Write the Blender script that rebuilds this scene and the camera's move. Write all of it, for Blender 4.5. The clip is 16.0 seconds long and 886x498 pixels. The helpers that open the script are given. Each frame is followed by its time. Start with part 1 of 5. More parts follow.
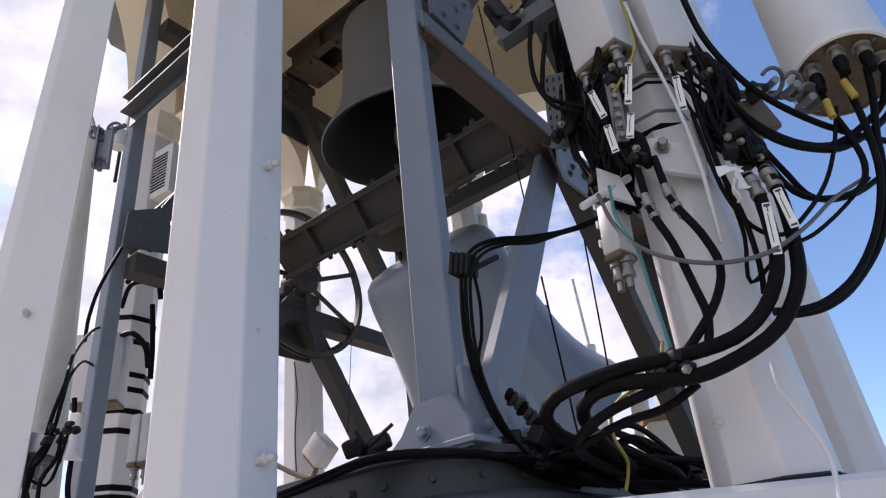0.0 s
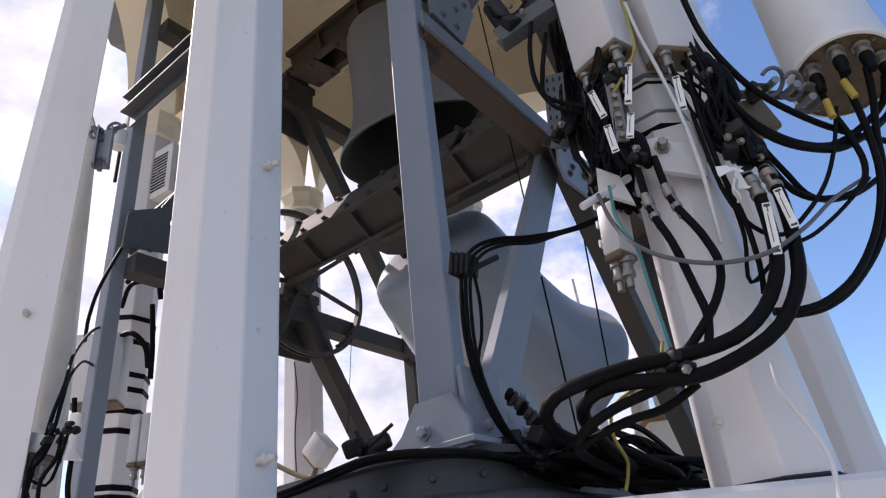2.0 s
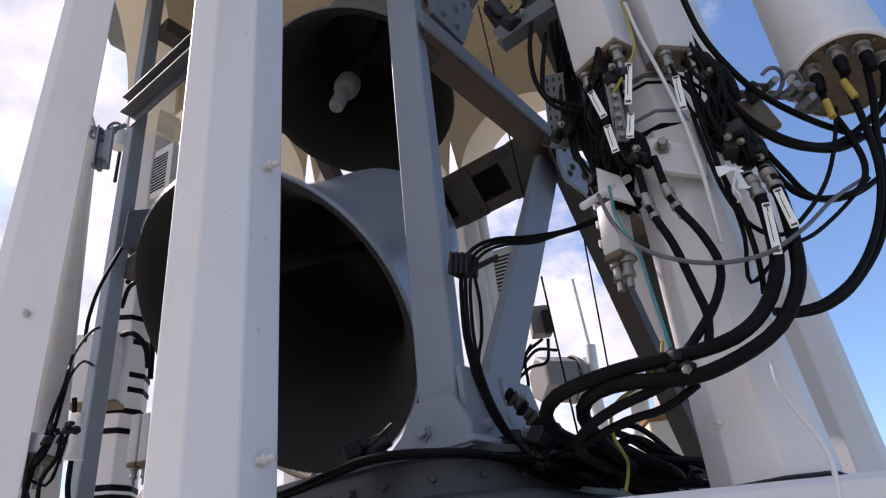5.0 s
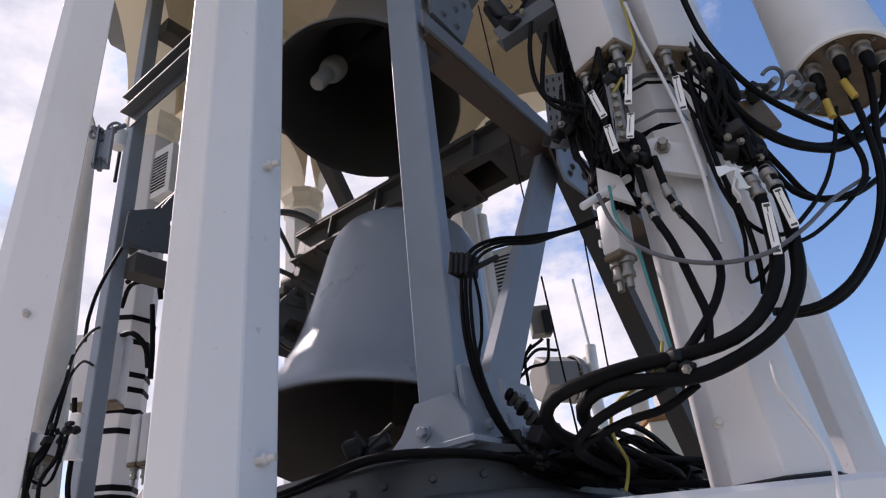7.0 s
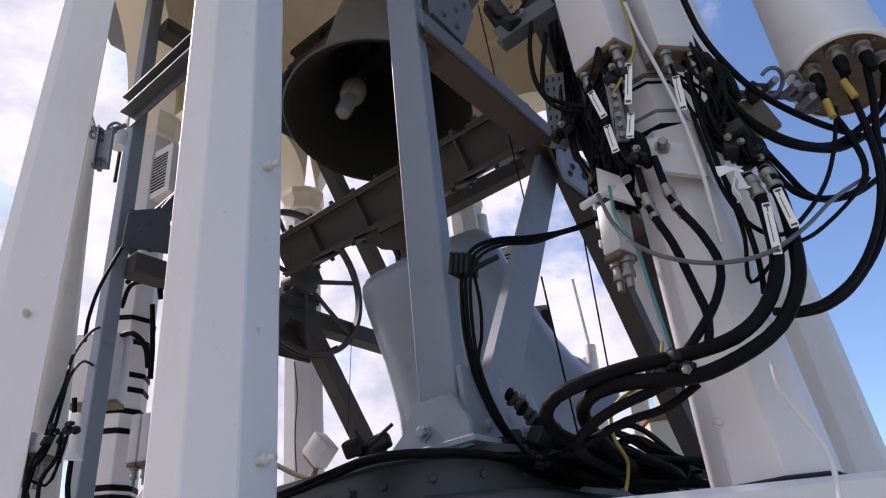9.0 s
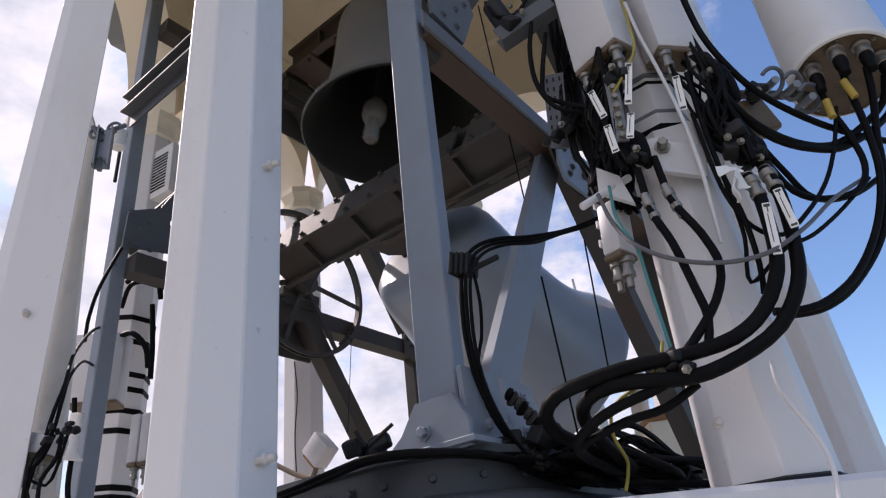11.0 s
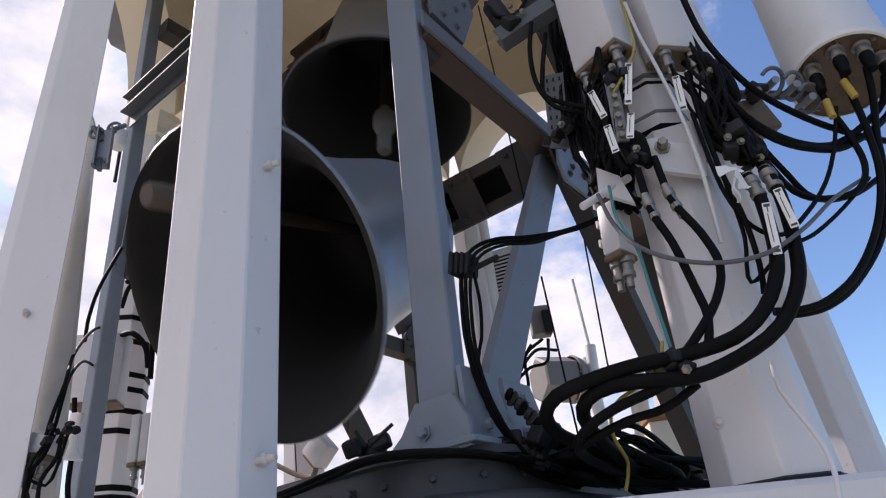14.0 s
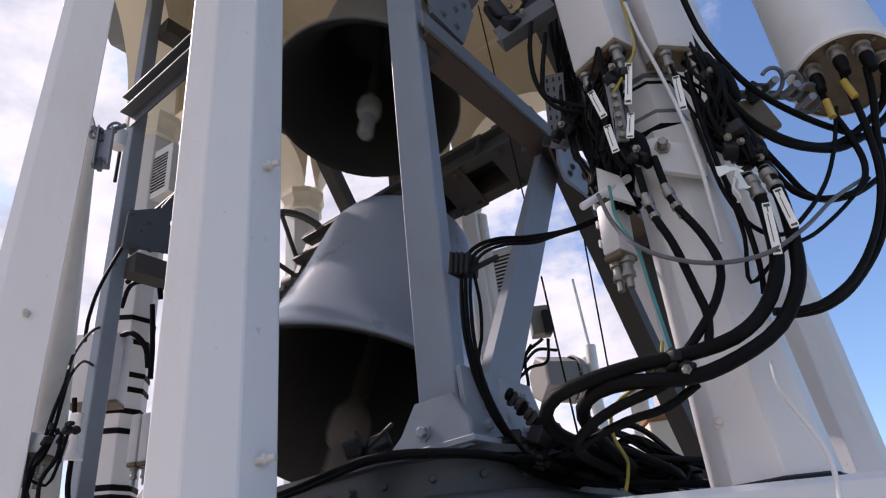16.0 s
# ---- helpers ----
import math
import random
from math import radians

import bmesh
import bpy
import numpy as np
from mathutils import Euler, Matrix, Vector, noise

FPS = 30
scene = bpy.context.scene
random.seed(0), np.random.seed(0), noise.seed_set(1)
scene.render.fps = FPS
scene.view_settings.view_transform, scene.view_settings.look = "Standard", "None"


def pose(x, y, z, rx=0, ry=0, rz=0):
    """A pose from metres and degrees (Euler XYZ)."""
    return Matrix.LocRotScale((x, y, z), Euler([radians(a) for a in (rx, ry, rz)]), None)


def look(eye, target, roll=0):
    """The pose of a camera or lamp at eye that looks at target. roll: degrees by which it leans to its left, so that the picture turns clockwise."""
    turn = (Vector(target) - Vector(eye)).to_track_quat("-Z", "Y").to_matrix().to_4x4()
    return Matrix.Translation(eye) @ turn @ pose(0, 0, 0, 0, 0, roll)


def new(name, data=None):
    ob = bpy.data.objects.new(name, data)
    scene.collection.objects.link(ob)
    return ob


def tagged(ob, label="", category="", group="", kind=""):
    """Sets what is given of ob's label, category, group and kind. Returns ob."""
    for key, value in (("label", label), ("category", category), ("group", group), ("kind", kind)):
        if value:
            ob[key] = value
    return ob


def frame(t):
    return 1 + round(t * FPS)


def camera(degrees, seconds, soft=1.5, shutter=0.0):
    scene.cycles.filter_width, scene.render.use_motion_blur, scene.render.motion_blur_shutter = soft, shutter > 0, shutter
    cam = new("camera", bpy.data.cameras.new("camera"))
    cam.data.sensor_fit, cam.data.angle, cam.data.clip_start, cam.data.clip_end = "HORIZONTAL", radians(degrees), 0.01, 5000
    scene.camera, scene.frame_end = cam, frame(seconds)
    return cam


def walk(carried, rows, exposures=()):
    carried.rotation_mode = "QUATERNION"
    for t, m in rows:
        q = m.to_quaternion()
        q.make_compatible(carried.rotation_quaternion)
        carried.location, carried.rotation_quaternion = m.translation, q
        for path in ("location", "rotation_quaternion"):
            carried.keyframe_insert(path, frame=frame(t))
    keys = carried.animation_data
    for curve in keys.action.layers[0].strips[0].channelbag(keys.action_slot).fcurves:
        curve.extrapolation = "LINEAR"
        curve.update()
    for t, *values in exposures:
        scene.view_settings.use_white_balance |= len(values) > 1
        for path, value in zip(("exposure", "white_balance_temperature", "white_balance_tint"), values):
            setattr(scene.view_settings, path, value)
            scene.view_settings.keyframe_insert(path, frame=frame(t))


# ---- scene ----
# ---- camera: stands still on the terrace below the lantern ----
cam = camera(68.25, 16.0, 1.2, 0.15)
EYE = Vector((0, 0, 1.6))
AIM = look(EYE, EYE + Vector((0, math.cos(radians(28.683)), math.sin(radians(28.683)))), -7.12)
walk(cam, [(0, AIM), (16.0, AIM)], [(t, e + 0.48, 6700, 27) for t, e in ((0, -0.52), (0.5, -0.58), (1, -0.44), (1.5, -0.35), (2, -0.47), (2.5, -0.55), (3, -0.43), (3.5, -0.37), (4.1, -0.47), (6.4, -0.55), (7.0, -0.63), (7.5, -0.46), (8.5, -0.51), (9.0, -0.59), (9.2, -0.59), (11.4, -0.61), (12.5, -0.45), (13.0, -0.51), (13.5, -0.61), (14.5, -0.51), (15, -0.41), (15.5, -0.52), (16.0, -0.6))])

# ---- sky and sun ----
world = bpy.data.worlds.new("world")
scene.world = world
world.use_nodes = True
SUN_AZ, SUN_EL = 150, 44      # degrees, counted from +x towards +y


def make_sky():
    nt = world.node_tree
    n, l = nt.nodes, nt.links
    n.clear()
    out = n.new("ShaderNodeOutputWorld")
    bg = n.new("ShaderNodeBackground")
    sky = n.new("ShaderNodeTexSky")
    sky.sky_type, sky.sun_disc = "NISHITA", False
    sky.sun_elevation, sky.sun_rotation = radians(SUN_EL), radians(90 - SUN_AZ)
    sky.air_density, sky.dust_density, sky.ozone_density = 1.0, 0.6, 2.0
    tc = n.new("ShaderNodeTexCoord")
    mp = n.new("ShaderNodeMapping")
    mp.inputs["Scale"].default_value = (1.6, 1.6, 2.6)
    mp.inputs["Location"].default_value = (0.35, 0.2, 0.1)
    ns = n.new("ShaderNodeTexNoise")
    ns.inputs["Scale"].default_value, ns.inputs["Detail"].default_value, ns.inputs["Roughness"].default_value = 2.2, 8, 0.58
    # clouds fill the north and west of the sky, and thin out to the east and south
    sep = n.new("ShaderNodeSeparateXYZ")
    ex = n.new("ShaderNodeMapRange")
    ex.interpolation_type = "SMOOTHSTEP"
    ex.inputs[1].default_value, ex.inputs[2].default_value, ex.inputs[3].default_value, ex.inputs[4].default_value = 0.16, 0.46, 0.2, -0.12
    sy = n.new("ShaderNodeMapRange")
    sy.interpolation_type = "SMOOTHSTEP"
    sy.inputs[1].default_value, sy.inputs[2].default_value, sy.inputs[3].default_value, sy.inputs[4].default_value = -0.1, 0.35, -0.04, 0.0
    m1 = n.new("ShaderNodeMath"); m1.operation = "ADD"
    m2 = n.new("ShaderNodeMath"); m2.operation = "ADD"
    rmp = n.new("ShaderNodeMapRange")
    rmp.interpolation_type = "SMOOTHSTEP"
    rmp.inputs[1].default_value, rmp.inputs[2].default_value = 0.50, 0.66
    cl = n.new("ShaderNodeMix"); cl.data_type = "RGBA"
    n2 = n.new("ShaderNodeTexNoise")
    n2.inputs["Scale"].default_value, n2.inputs["Detail"].default_value, n2.inputs["Roughness"].default_value = 5.5, 6, 0.55
    r2 = n.new("ShaderNodeMapRange")
    r2.inputs[1].default_value, r2.inputs[2].default_value = 0.36, 0.6
    tone = n.new("ShaderNodeMix"); tone.data_type = "RGBA"
    tone.inputs[6].default_value, tone.inputs[7].default_value = (6.9, 7.9, 9.1, 1), (11.0, 11.6, 12.0, 1)
    l.new(tc.outputs["Generated"], mp.inputs["Vector"])
    l.new(mp.outputs[0], ns.inputs["Vector"])
    l.new(mp.outputs[0], n2.inputs["Vector"])
    l.new(n2.outputs["Fac"], r2.inputs[0])
    l.new(r2.outputs[0], tone.inputs[0])
    l.new(tc.outputs["Generated"], sep.inputs[0])
    l.new(sep.outputs[0], ex.inputs[0])
    l.new(sep.outputs[1], sy.inputs[0])
    l.new(ex.outputs[0], m1.inputs[0])
    l.new(sy.outputs[0], m1.inputs[1])
    l.new(m1.outputs[0], m2.inputs[0])
    l.new(ns.outputs["Fac"], m2.inputs[1])
    l.new(m2.outputs[0], rmp.inputs[0])
    l.new(rmp.outputs[0], cl.inputs[0])
    mul = n.new("ShaderNodeMix"); mul.data_type, mul.blend_type = "RGBA", "MULTIPLY"
    mul.inputs[0].default_value, mul.inputs[7].default_value = 1.0, (1.55, 1.98, 2.2, 1)
    l.new(sky.outputs[0], mul.inputs[6])
    l.new(mul.outputs[2], cl.inputs[6])
    l.new(tone.outputs[2], cl.inputs[7])
    l.new(cl.outputs[2], bg.inputs[0])
    bg.inputs[1].default_value = 0.095
    l.new(bg.outputs[0], out.inputs[0])


make_sky()
sun_dir = Vector((math.cos(radians(SUN_AZ)) * math.cos(radians(SUN_EL)), math.sin(radians(SUN_AZ)) * math.cos(radians(SUN_EL)), math.sin(radians(SUN_EL))))
sun_data = bpy.data.lights.new("sun", "SUN")
sun_data.energy, sun_data.angle, sun_data.color = 5.0, radians(0.55), (1, 0.95, 0.87)
sun = new("sun", sun_data)
sun.matrix_world = look(sun_dir * 30, (0, 0, 0))


# ---- materials ----
def mat(name, base, rough=0.5, metal=0.0, vary=0.12, scale=9.0, stain=None, stain_amount=0.25, stain_scale=3.0, bump=0.15, bump_scale=60.0, stretch=(1, 1, 1), spec=0.5, specks=0.0):
    m = bpy.data.materials.new(name)
    m.use_nodes = True
    nt = m.node_tree
    n, l = nt.nodes, nt.links
    b = n["Principled BSDF"]
    tc = n.new("ShaderNodeTexCoord")
    mp = n.new("ShaderNodeMapping")
    mp.inputs["Scale"].default_value = stretch
    l.new(tc.outputs["Object"], mp.inputs["Vector"])
    n1 = n.new("ShaderNodeTexNoise")
    n1.inputs["Scale"].default_value, n1.inputs["Detail"].default_value = scale, 6
    n2 = n.new("ShaderNodeTexNoise")
    n2.inputs["Scale"].default_value, n2.inputs["Detail"].default_value, n2.inputs["Roughness"].default_value = stain_scale, 9, 0.65
    n3 = n.new("ShaderNodeTexNoise")
    n3.inputs["Scale"].default_value, n3.inputs["Detail"].default_value = bump_scale, 4
    for k in (n1, n2, n3):
        l.new(mp.outputs[0], k.inputs["Vector"])
    mx = n.new("ShaderNodeMix"); mx.data_type = "RGBA"
    mx.inputs[6].default_value = (*[c * (1 - vary) for c in base], 1)
    mx.inputs[7].default_value = (*[min(1, c * (1 + vary)) for c in base], 1)
    l.new(n1.outputs["Fac"], mx.inputs[0])
    st = n.new("ShaderNodeMix"); st.data_type = "RGBA"
    rp = n.new("ShaderNodeMapRange")
    rp.inputs[1].default_value, rp.inputs[2].default_value, rp.inputs[4].default_value = 0.5, 0.74, stain_amount
    l.new(n2.outputs["Fac"], rp.inputs[0])
    l.new(rp.outputs[0], st.inputs[0])
    l.new(mx.outputs[2], st.inputs[6])
    st.inputs[7].default_value = (*(stain or [c * 0.6 for c in base]), 1)
    last = st.outputs[2]
    if specks:
        n4 = n.new("ShaderNodeTexNoise")
        n4.inputs["Scale"].default_value, n4.inputs["Detail"].default_value = 38, 3
        l.new(tc.outputs["Object"], n4.inputs["Vector"])
        r4 = n.new("ShaderNodeMapRange")
        r4.inputs[1].default_value, r4.inputs[2].default_value, r4.inputs[4].default_value = 0.70, 0.76, specks
        l.new(n4.outputs["Fac"], r4.inputs[0])
        sp = n.new("ShaderNodeMix"); sp.data_type = "RGBA"
        l.new(r4.outputs[0], sp.inputs[0])
        l.new(last, sp.inputs[6])
        sp.inputs[7].default_value = (0.10, 0.085, 0.07, 1)
        last = sp.outputs[2]
    l.new(last, b.inputs["Base Color"])
    rr = n.new("ShaderNodeMapRange")
    rr.inputs[3].default_value, rr.inputs[4].default_value = max(0.02, rough - 0.1), min(1, rough + 0.12)
    l.new(n1.outputs["Fac"], rr.inputs[0])
    l.new(rr.outputs[0], b.inputs["Roughness"])
    b.inputs["Metallic"].default_value = metal
    b.inputs["Specular IOR Level"].default_value = spec
    bp = n.new("ShaderNodeBump")
    bp.inputs["Strength"].default_value, bp.inputs["Distance"].default_value = bump, 0.004
    l.new(n3.outputs["Fac"], bp.inputs["Height"])
    l.new(bp.outputs[0], b.inputs["Normal"])
    return m


M_WHITE = mat("white_paint", (0.665, 0.655, 0.66), 0.5, vary=0.03, scale=3, stain=(0.46, 0.43, 0.39), stain_amount=0.4, stain_scale=3.2, stretch=(1, 1, 0.35), bump=0.22, bump_scale=26, specks=0.3)
M_CREAM = mat("cream_paint", (0.88, 0.79, 0.645), 0.75, vary=0.05, scale=2.5, stain=(0.6, 0.5, 0.38), stain_amount=0.25, stain_scale=1.6, bump=0.3, bump_scale=14)
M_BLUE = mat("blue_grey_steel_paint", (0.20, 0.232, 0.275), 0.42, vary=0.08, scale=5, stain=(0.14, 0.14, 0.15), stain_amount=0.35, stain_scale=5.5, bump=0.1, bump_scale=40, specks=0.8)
M_DARK = mat("dark_grey_steel", (0.056, 0.053, 0.05), 0.62, spec=0.3, vary=0.15, scale=6, stain=(0.1, 0.06, 0.035), stain_amount=0.55, stain_scale=4, bump=0.2, bump_scale=45)
M_RING = mat("grey_ring_paint", (0.048, 0.053, 0.06), 0.5, vary=0.2, scale=6, stain=(0.05, 0.04, 0.03), stain_amount=0.4, stain_scale=5)
# brown rust, darkened by the shade inside the right-hand side beam
M_BROWN = mat("weathered_shaded_brown_steel", (0.07, 0.048, 0.037), 0.65, vary=0.25, scale=5, stain=(0.1, 0.05, 0.025), stain_amount=0.5, stain_scale=4)
M_STEEL = mat("slate_steel_paint", (0.07, 0.078, 0.09), 0.55, vary=0.12, scale=6, stain=(0.05, 0.045, 0.04), stain_amount=0.4)
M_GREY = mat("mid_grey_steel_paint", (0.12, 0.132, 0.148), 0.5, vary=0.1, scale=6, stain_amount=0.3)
M_BELL = mat("grey_bell_paint", (0.25, 0.285, 0.335), 0.3, vary=0.06, scale=4, stain=(0.2, 0.21, 0.22), stain_amount=0.35, stain_scale=3, bump=0.08, bump_scale=30)
M_BELL_DARK = mat("dark_grey_bell_paint", (0.165, 0.168, 0.172), 0.42, vary=0.08, scale=4, stain=(0.11, 0.11, 0.11), stain_amount=0.4, stain_scale=3, bump=0.08, bump_scale=30)
# near-black: the shade in the bell's hollow is put into this colour
M_BELLIN = mat("shaded_bell_inside", (0.009, 0.0085, 0.008), 0.75, vary=0.3, scale=5, bump=0.2, bump_scale=30)
M_CLAP = mat("pale_clapper_iron", (0.19, 0.183, 0.178), 0.6, vary=0.12, scale=12)
M_CLAP_RUSTY = mat("rusty_clapper_iron", (0.10, 0.078, 0.064), 0.7, vary=0.15, scale=12, stain=(0.1, 0.06, 0.04), stain_amount=0.5)
M_SHANK = mat("dark_clapper_shank", (0.03, 0.025, 0.022), 0.7, vary=0.2, scale=12)
# cream made paler for bounced light on the flank; stains and specks are dirt
M_PALE = mat("bounce_lit_cream", (0.84, 0.80, 0.73), 0.6, vary=0.04, scale=4, stain=(0.45, 0.38, 0.3), stain_amount=0.35, stain_scale=5, bump=0.15, bump_scale=30, specks=0.4)
M_HOOK = mat("dull_galvanised_steel", (0.13, 0.145, 0.17), 0.5, 0.4, vary=0.2, scale=14, stain=(0.1, 0.08, 0.06), stain_amount=0.5, stain_scale=9)
M_RUBBER = mat("black_cable_rubber", (0.0035, 0.0035, 0.004), 0.6, vary=0.2, scale=30, stain=(0.02, 0.02, 0.02), stain_amount=0.3, stain_scale=12, bump=0.1, spec=0.1)
M_GREYCAB = mat("grey_cable", (0.10, 0.10, 0.11), 0.5)
M_WHITECAB = mat("white_cable", (0.55, 0.55, 0.55), 0.5)
M_TEAL = mat("teal_wire", (0.03, 0.2, 0.2), 0.5)
M_YELLOW = mat("yellow_green_wire", (0.33, 0.27, 0.04), 0.5)
M_GALV = mat("galvanised_steel", (0.22, 0.235, 0.26), 0.48, 0.6, vary=0.15, scale=14, stain=(0.2, 0.17, 0.13), stain_amount=0.4, stain_scale=8)
M_NICKEL = mat("nickel_connector", (0.26, 0.25, 0.225), 0.45, 0.75, vary=0.15, scale=20, stain=(0.14, 0.11, 0.07), stain_amount=0.5, stain_scale=18)
M_BOX = mat("white_powder_coat", (0.70, 0.70, 0.69), 0.45, vary=0.03, scale=5, stain=(0.42, 0.38, 0.3), stain_amount=0.25, stain_scale=5)
M_PEG = mat("grimy_white_paint", (0.55, 0.53, 0.51), 0.5, vary=0.1, scale=30, stain=(0.25, 0.2, 0.15), stain_amount=0.6, stain_scale=25)
# white coat greyed for the shade on the radio boxes; stains are dirt
M_RADIO = mat("shaded_white_coat", (0.56, 0.55, 0.56), 0.5, vary=0.05, scale=5, stain=(0.3, 0.26, 0.2), stain_amount=0.35, stain_scale=6, specks=0.3)
M_DIRTY = mat("weathered_end_plate", (0.14, 0.10, 0.06), 0.6, vary=0.2, scale=10, stain=(0.09, 0.065, 0.04), stain_amount=0.8, stain_scale=9)
M_PLATE = mat("brown_stained_plate", (0.13, 0.09, 0.052), 0.55, vary=0.3, scale=14, stain=(0.028, 0.02, 0.012), stain_amount=0.9, stain_scale=12)
M_DRUM = mat("grey_aerial_plastic", (0.19, 0.182, 0.172), 0.6, vary=0.05, scale=5)
M_LABEL = mat("white_label", (0.78, 0.78, 0.76), 0.5, vary=0.02)
M_INK = mat("label_ink", (0.05, 0.05, 0.05), 0.6)
M_YELTAPE = mat("yellow_tape", (0.40, 0.28, 0.04), 0.6)
M_RUST = mat("rusty_brown_paint", (0.32, 0.16, 0.06), 0.7, vary=0.25, scale=8, stain=(0.12, 0.05, 0.02), stain_amount=0.6, stain_scale=9)
M_STONE = mat("terrace_concrete", (0.50, 0.455, 0.395), 0.85, vary=0.12, scale=6, bump=0.4, bump_scale=40)
# kept pale so that the unseen deck throws sunlight up
M_DECK = mat("pale_bounce_deck", (0.78, 0.73, 0.65), 0.7, vary=0.08, scale=4, stain_amount=0.4)
M_LEAD = mat("grey_lead_roof", (0.2, 0.21, 0.23), 0.6, vary=0.1)
M_LAND = mat("distant_land", (0.09, 0.11, 0.06), 0.9, vary=0.4, scale=0.02, stain=(0.2, 0.17, 0.14), stain_scale=0.01)
M_BLACKP = mat("black_plastic", (0.009, 0.009, 0.01), 0.55, spec=0.3)


# ---- mesh helpers ----
def part(name, bm, material, parent=None, label="", smooth=True, angle=35):
    me = bpy.data.meshes.new(name)
    bmesh.ops.recalc_face_normals(bm, faces=bm.faces[:])
    if smooth:
        lim = radians(angle)
        for f in bm.faces:
            f.smooth = True
        for e in bm.edges:
            if len(e.link_faces) == 2:
                e.smooth = e.calc_face_angle(0) < lim
    bm.to_mesh(me)
    bm.free()
    for k in material if isinstance(material, (list, tuple)) else [material]:
        me.materials.append(k)
    ob = new(name, me)
    if parent is not None:
        ob.parent = parent
    if label:
        tagged(ob, label)
    return ob


def thing(name, label, category, group="", kind="", at=None):
    ob = new(name)
    ob.empty_display_size = 0.05
    if at is not None:
        ob.matrix_world = at
    return tagged(ob, label, category, group, kind)


def add(bm, other):
    me = bpy.data.meshes.new("tmp")
    other.to_mesh(me)
    other.free()
    bm.from_mesh(me)
    bpy.data.meshes.remove(me)


def box(bm, size, m=None, bevel=0.0, seg=1):
    b = bmesh.new()
    bmesh.ops.create_cube(b, size=1, matrix=Matrix.Diagonal((*size, 1)))
    if bevel:
        bmesh.ops.bevel(b, geom=b.edges[:], offset=bevel, segments=seg, affect="EDGES", profile=0.5)
    if m is not None:
        bmesh.ops.transform(b, matrix=m, verts=b.verts)
    add(bm, b)
    return bm


def frame_of(p, q, side=(0, 0, 1)):
    """A pose whose z runs from p to q, with its x as near to side as can be; the origin is at p."""
    p, q = Vector(p), Vector(q)
    z = (q - p).normalized()
    x = Vector(side)
    x = x - z * x.dot(z)
    if x.length < 1e-4:
        x = z.orthogonal()
    x.normalize()
    y = z.cross(x)
    return Matrix.Translation(p) @ Matrix((x, y, z)).transposed().to_4x4(), (q - p).length


def extrude(bm, outline, p, q, side=(0, 0, 1), bevel=0.0):
    """A bar of the given outline (x, y) from p to q."""
    m, ln = frame_of(p, q, side)
    b = bmesh.new()
    vs = [b.verts.new((x, y, 0)) for x, y in outline]
    f = b.faces.new(vs)
    r = bmesh.ops.extrude_face_region(b, geom=[f])
    bmesh.ops.translate(b, verts=[v for v in r["geom"] if isinstance(v, bmesh.types.BMVert)], vec=(0, 0, ln))
    if bevel:
        bmesh.ops.bevel(b, geom=b.edges[:], offset=bevel, segments=1, affect="EDGES")
    bmesh.ops.transform(b, matrix=m, verts=b.verts)
    add(bm, b)
    return bm


def rect(w, h):
    return [(-w / 2, -h / 2), (w / 2, -h / 2), (w / 2, h / 2), (-w / 2, h / 2)]


def angle_iron(w, h, t):
    return [(0, 0), (w, 0), (w, t), (t, t), (t, h), (0, h)]


def channel(w, h, t):
    """Web along y, flanges towards +x."""
    return [(0, -h / 2), (w, -h / 2), (w, -h / 2 + t), (t, -h / 2 + t), (t, h / 2 - t), (w, h / 2 - t), (w, h / 2), (0, h / 2)]


def lathe(bm, profile, seg=32, m=None, cap=True):
    """Turns (radius, z) pairs about z."""
    b = bmesh.new()
    rings = []
    for r, z in profile:
        if r < 1e-5:
            rings.append([b.verts.new((0, 0, z))])
        else:
            rings.append([b.verts.new((r * math.cos(2 * math.pi * i / seg), r * math.sin(2 * math.pi * i / seg), z)) for i in range(seg)])
    for a, c in zip(rings, rings[1:]):
        for i in range(seg):
            j = (i + 1) % seg
            if len(a) == 1 and len(c) > 1:
                b.faces.new((a[0], c[i], c[j]))
            elif len(c) == 1 and len(a) > 1:
                b.faces.new((a[i], a[j], c[0]))
            elif len(a) > 1:
                b.faces.new((a[i], a[j], c[j], c[i]))
    if cap:
        for ring in (rings[0], rings[-1]):
            if len(ring) > 2:
                b.faces.new(ring)
    if m is not None:
        bmesh.ops.transform(b, matrix=m, verts=b.verts)
    add(bm, b)
    return bm


def rod(bm, p, q, r, seg=10, bevel=0.0):
    m, ln = frame_of(p, q, (0.3, 0.2, 1))
    pr = [(r, 0), (r, ln)] if not bevel else [(r - bevel, 0), (r, bevel), (r, ln - bevel), (r - bevel, ln)]
    return lathe(bm, pr, seg, m)


def bolt(bm, p, n, r=0.014, h=0.012):
    m, _ = frame_of(p, Vector(p) + Vector(n), (0.3, 0.5, 1))
    lathe(bm, [(r * 1.5, 0), (r * 1.5, h * 0.25), (r, h * 0.25), (r, h), (r * 0.8, h * 1.15)], 6, m)
    return bm


def spline(points, step=0.03):
    """A smooth line through the points."""
    ps = [Vector(p) for p in points]
    ps = [ps[0] * 2 - ps[1]] + ps + [ps[-1] * 2 - ps[-2]]
    out = []
    for i in range(1, len(ps) - 2):
        a, b, c, d = ps[i - 1:i + 3]
        n = max(2, int((c - b).length / step))
        for k in range(n):
            t = k / n
            out.append(0.5 * (2 * b + (c - a) * t + (2 * a - 5 * b + 4 * c - d) * t * t + (3 * b - a - 3 * c + d) * t ** 3))
    out.append(ps[-2])
    return out


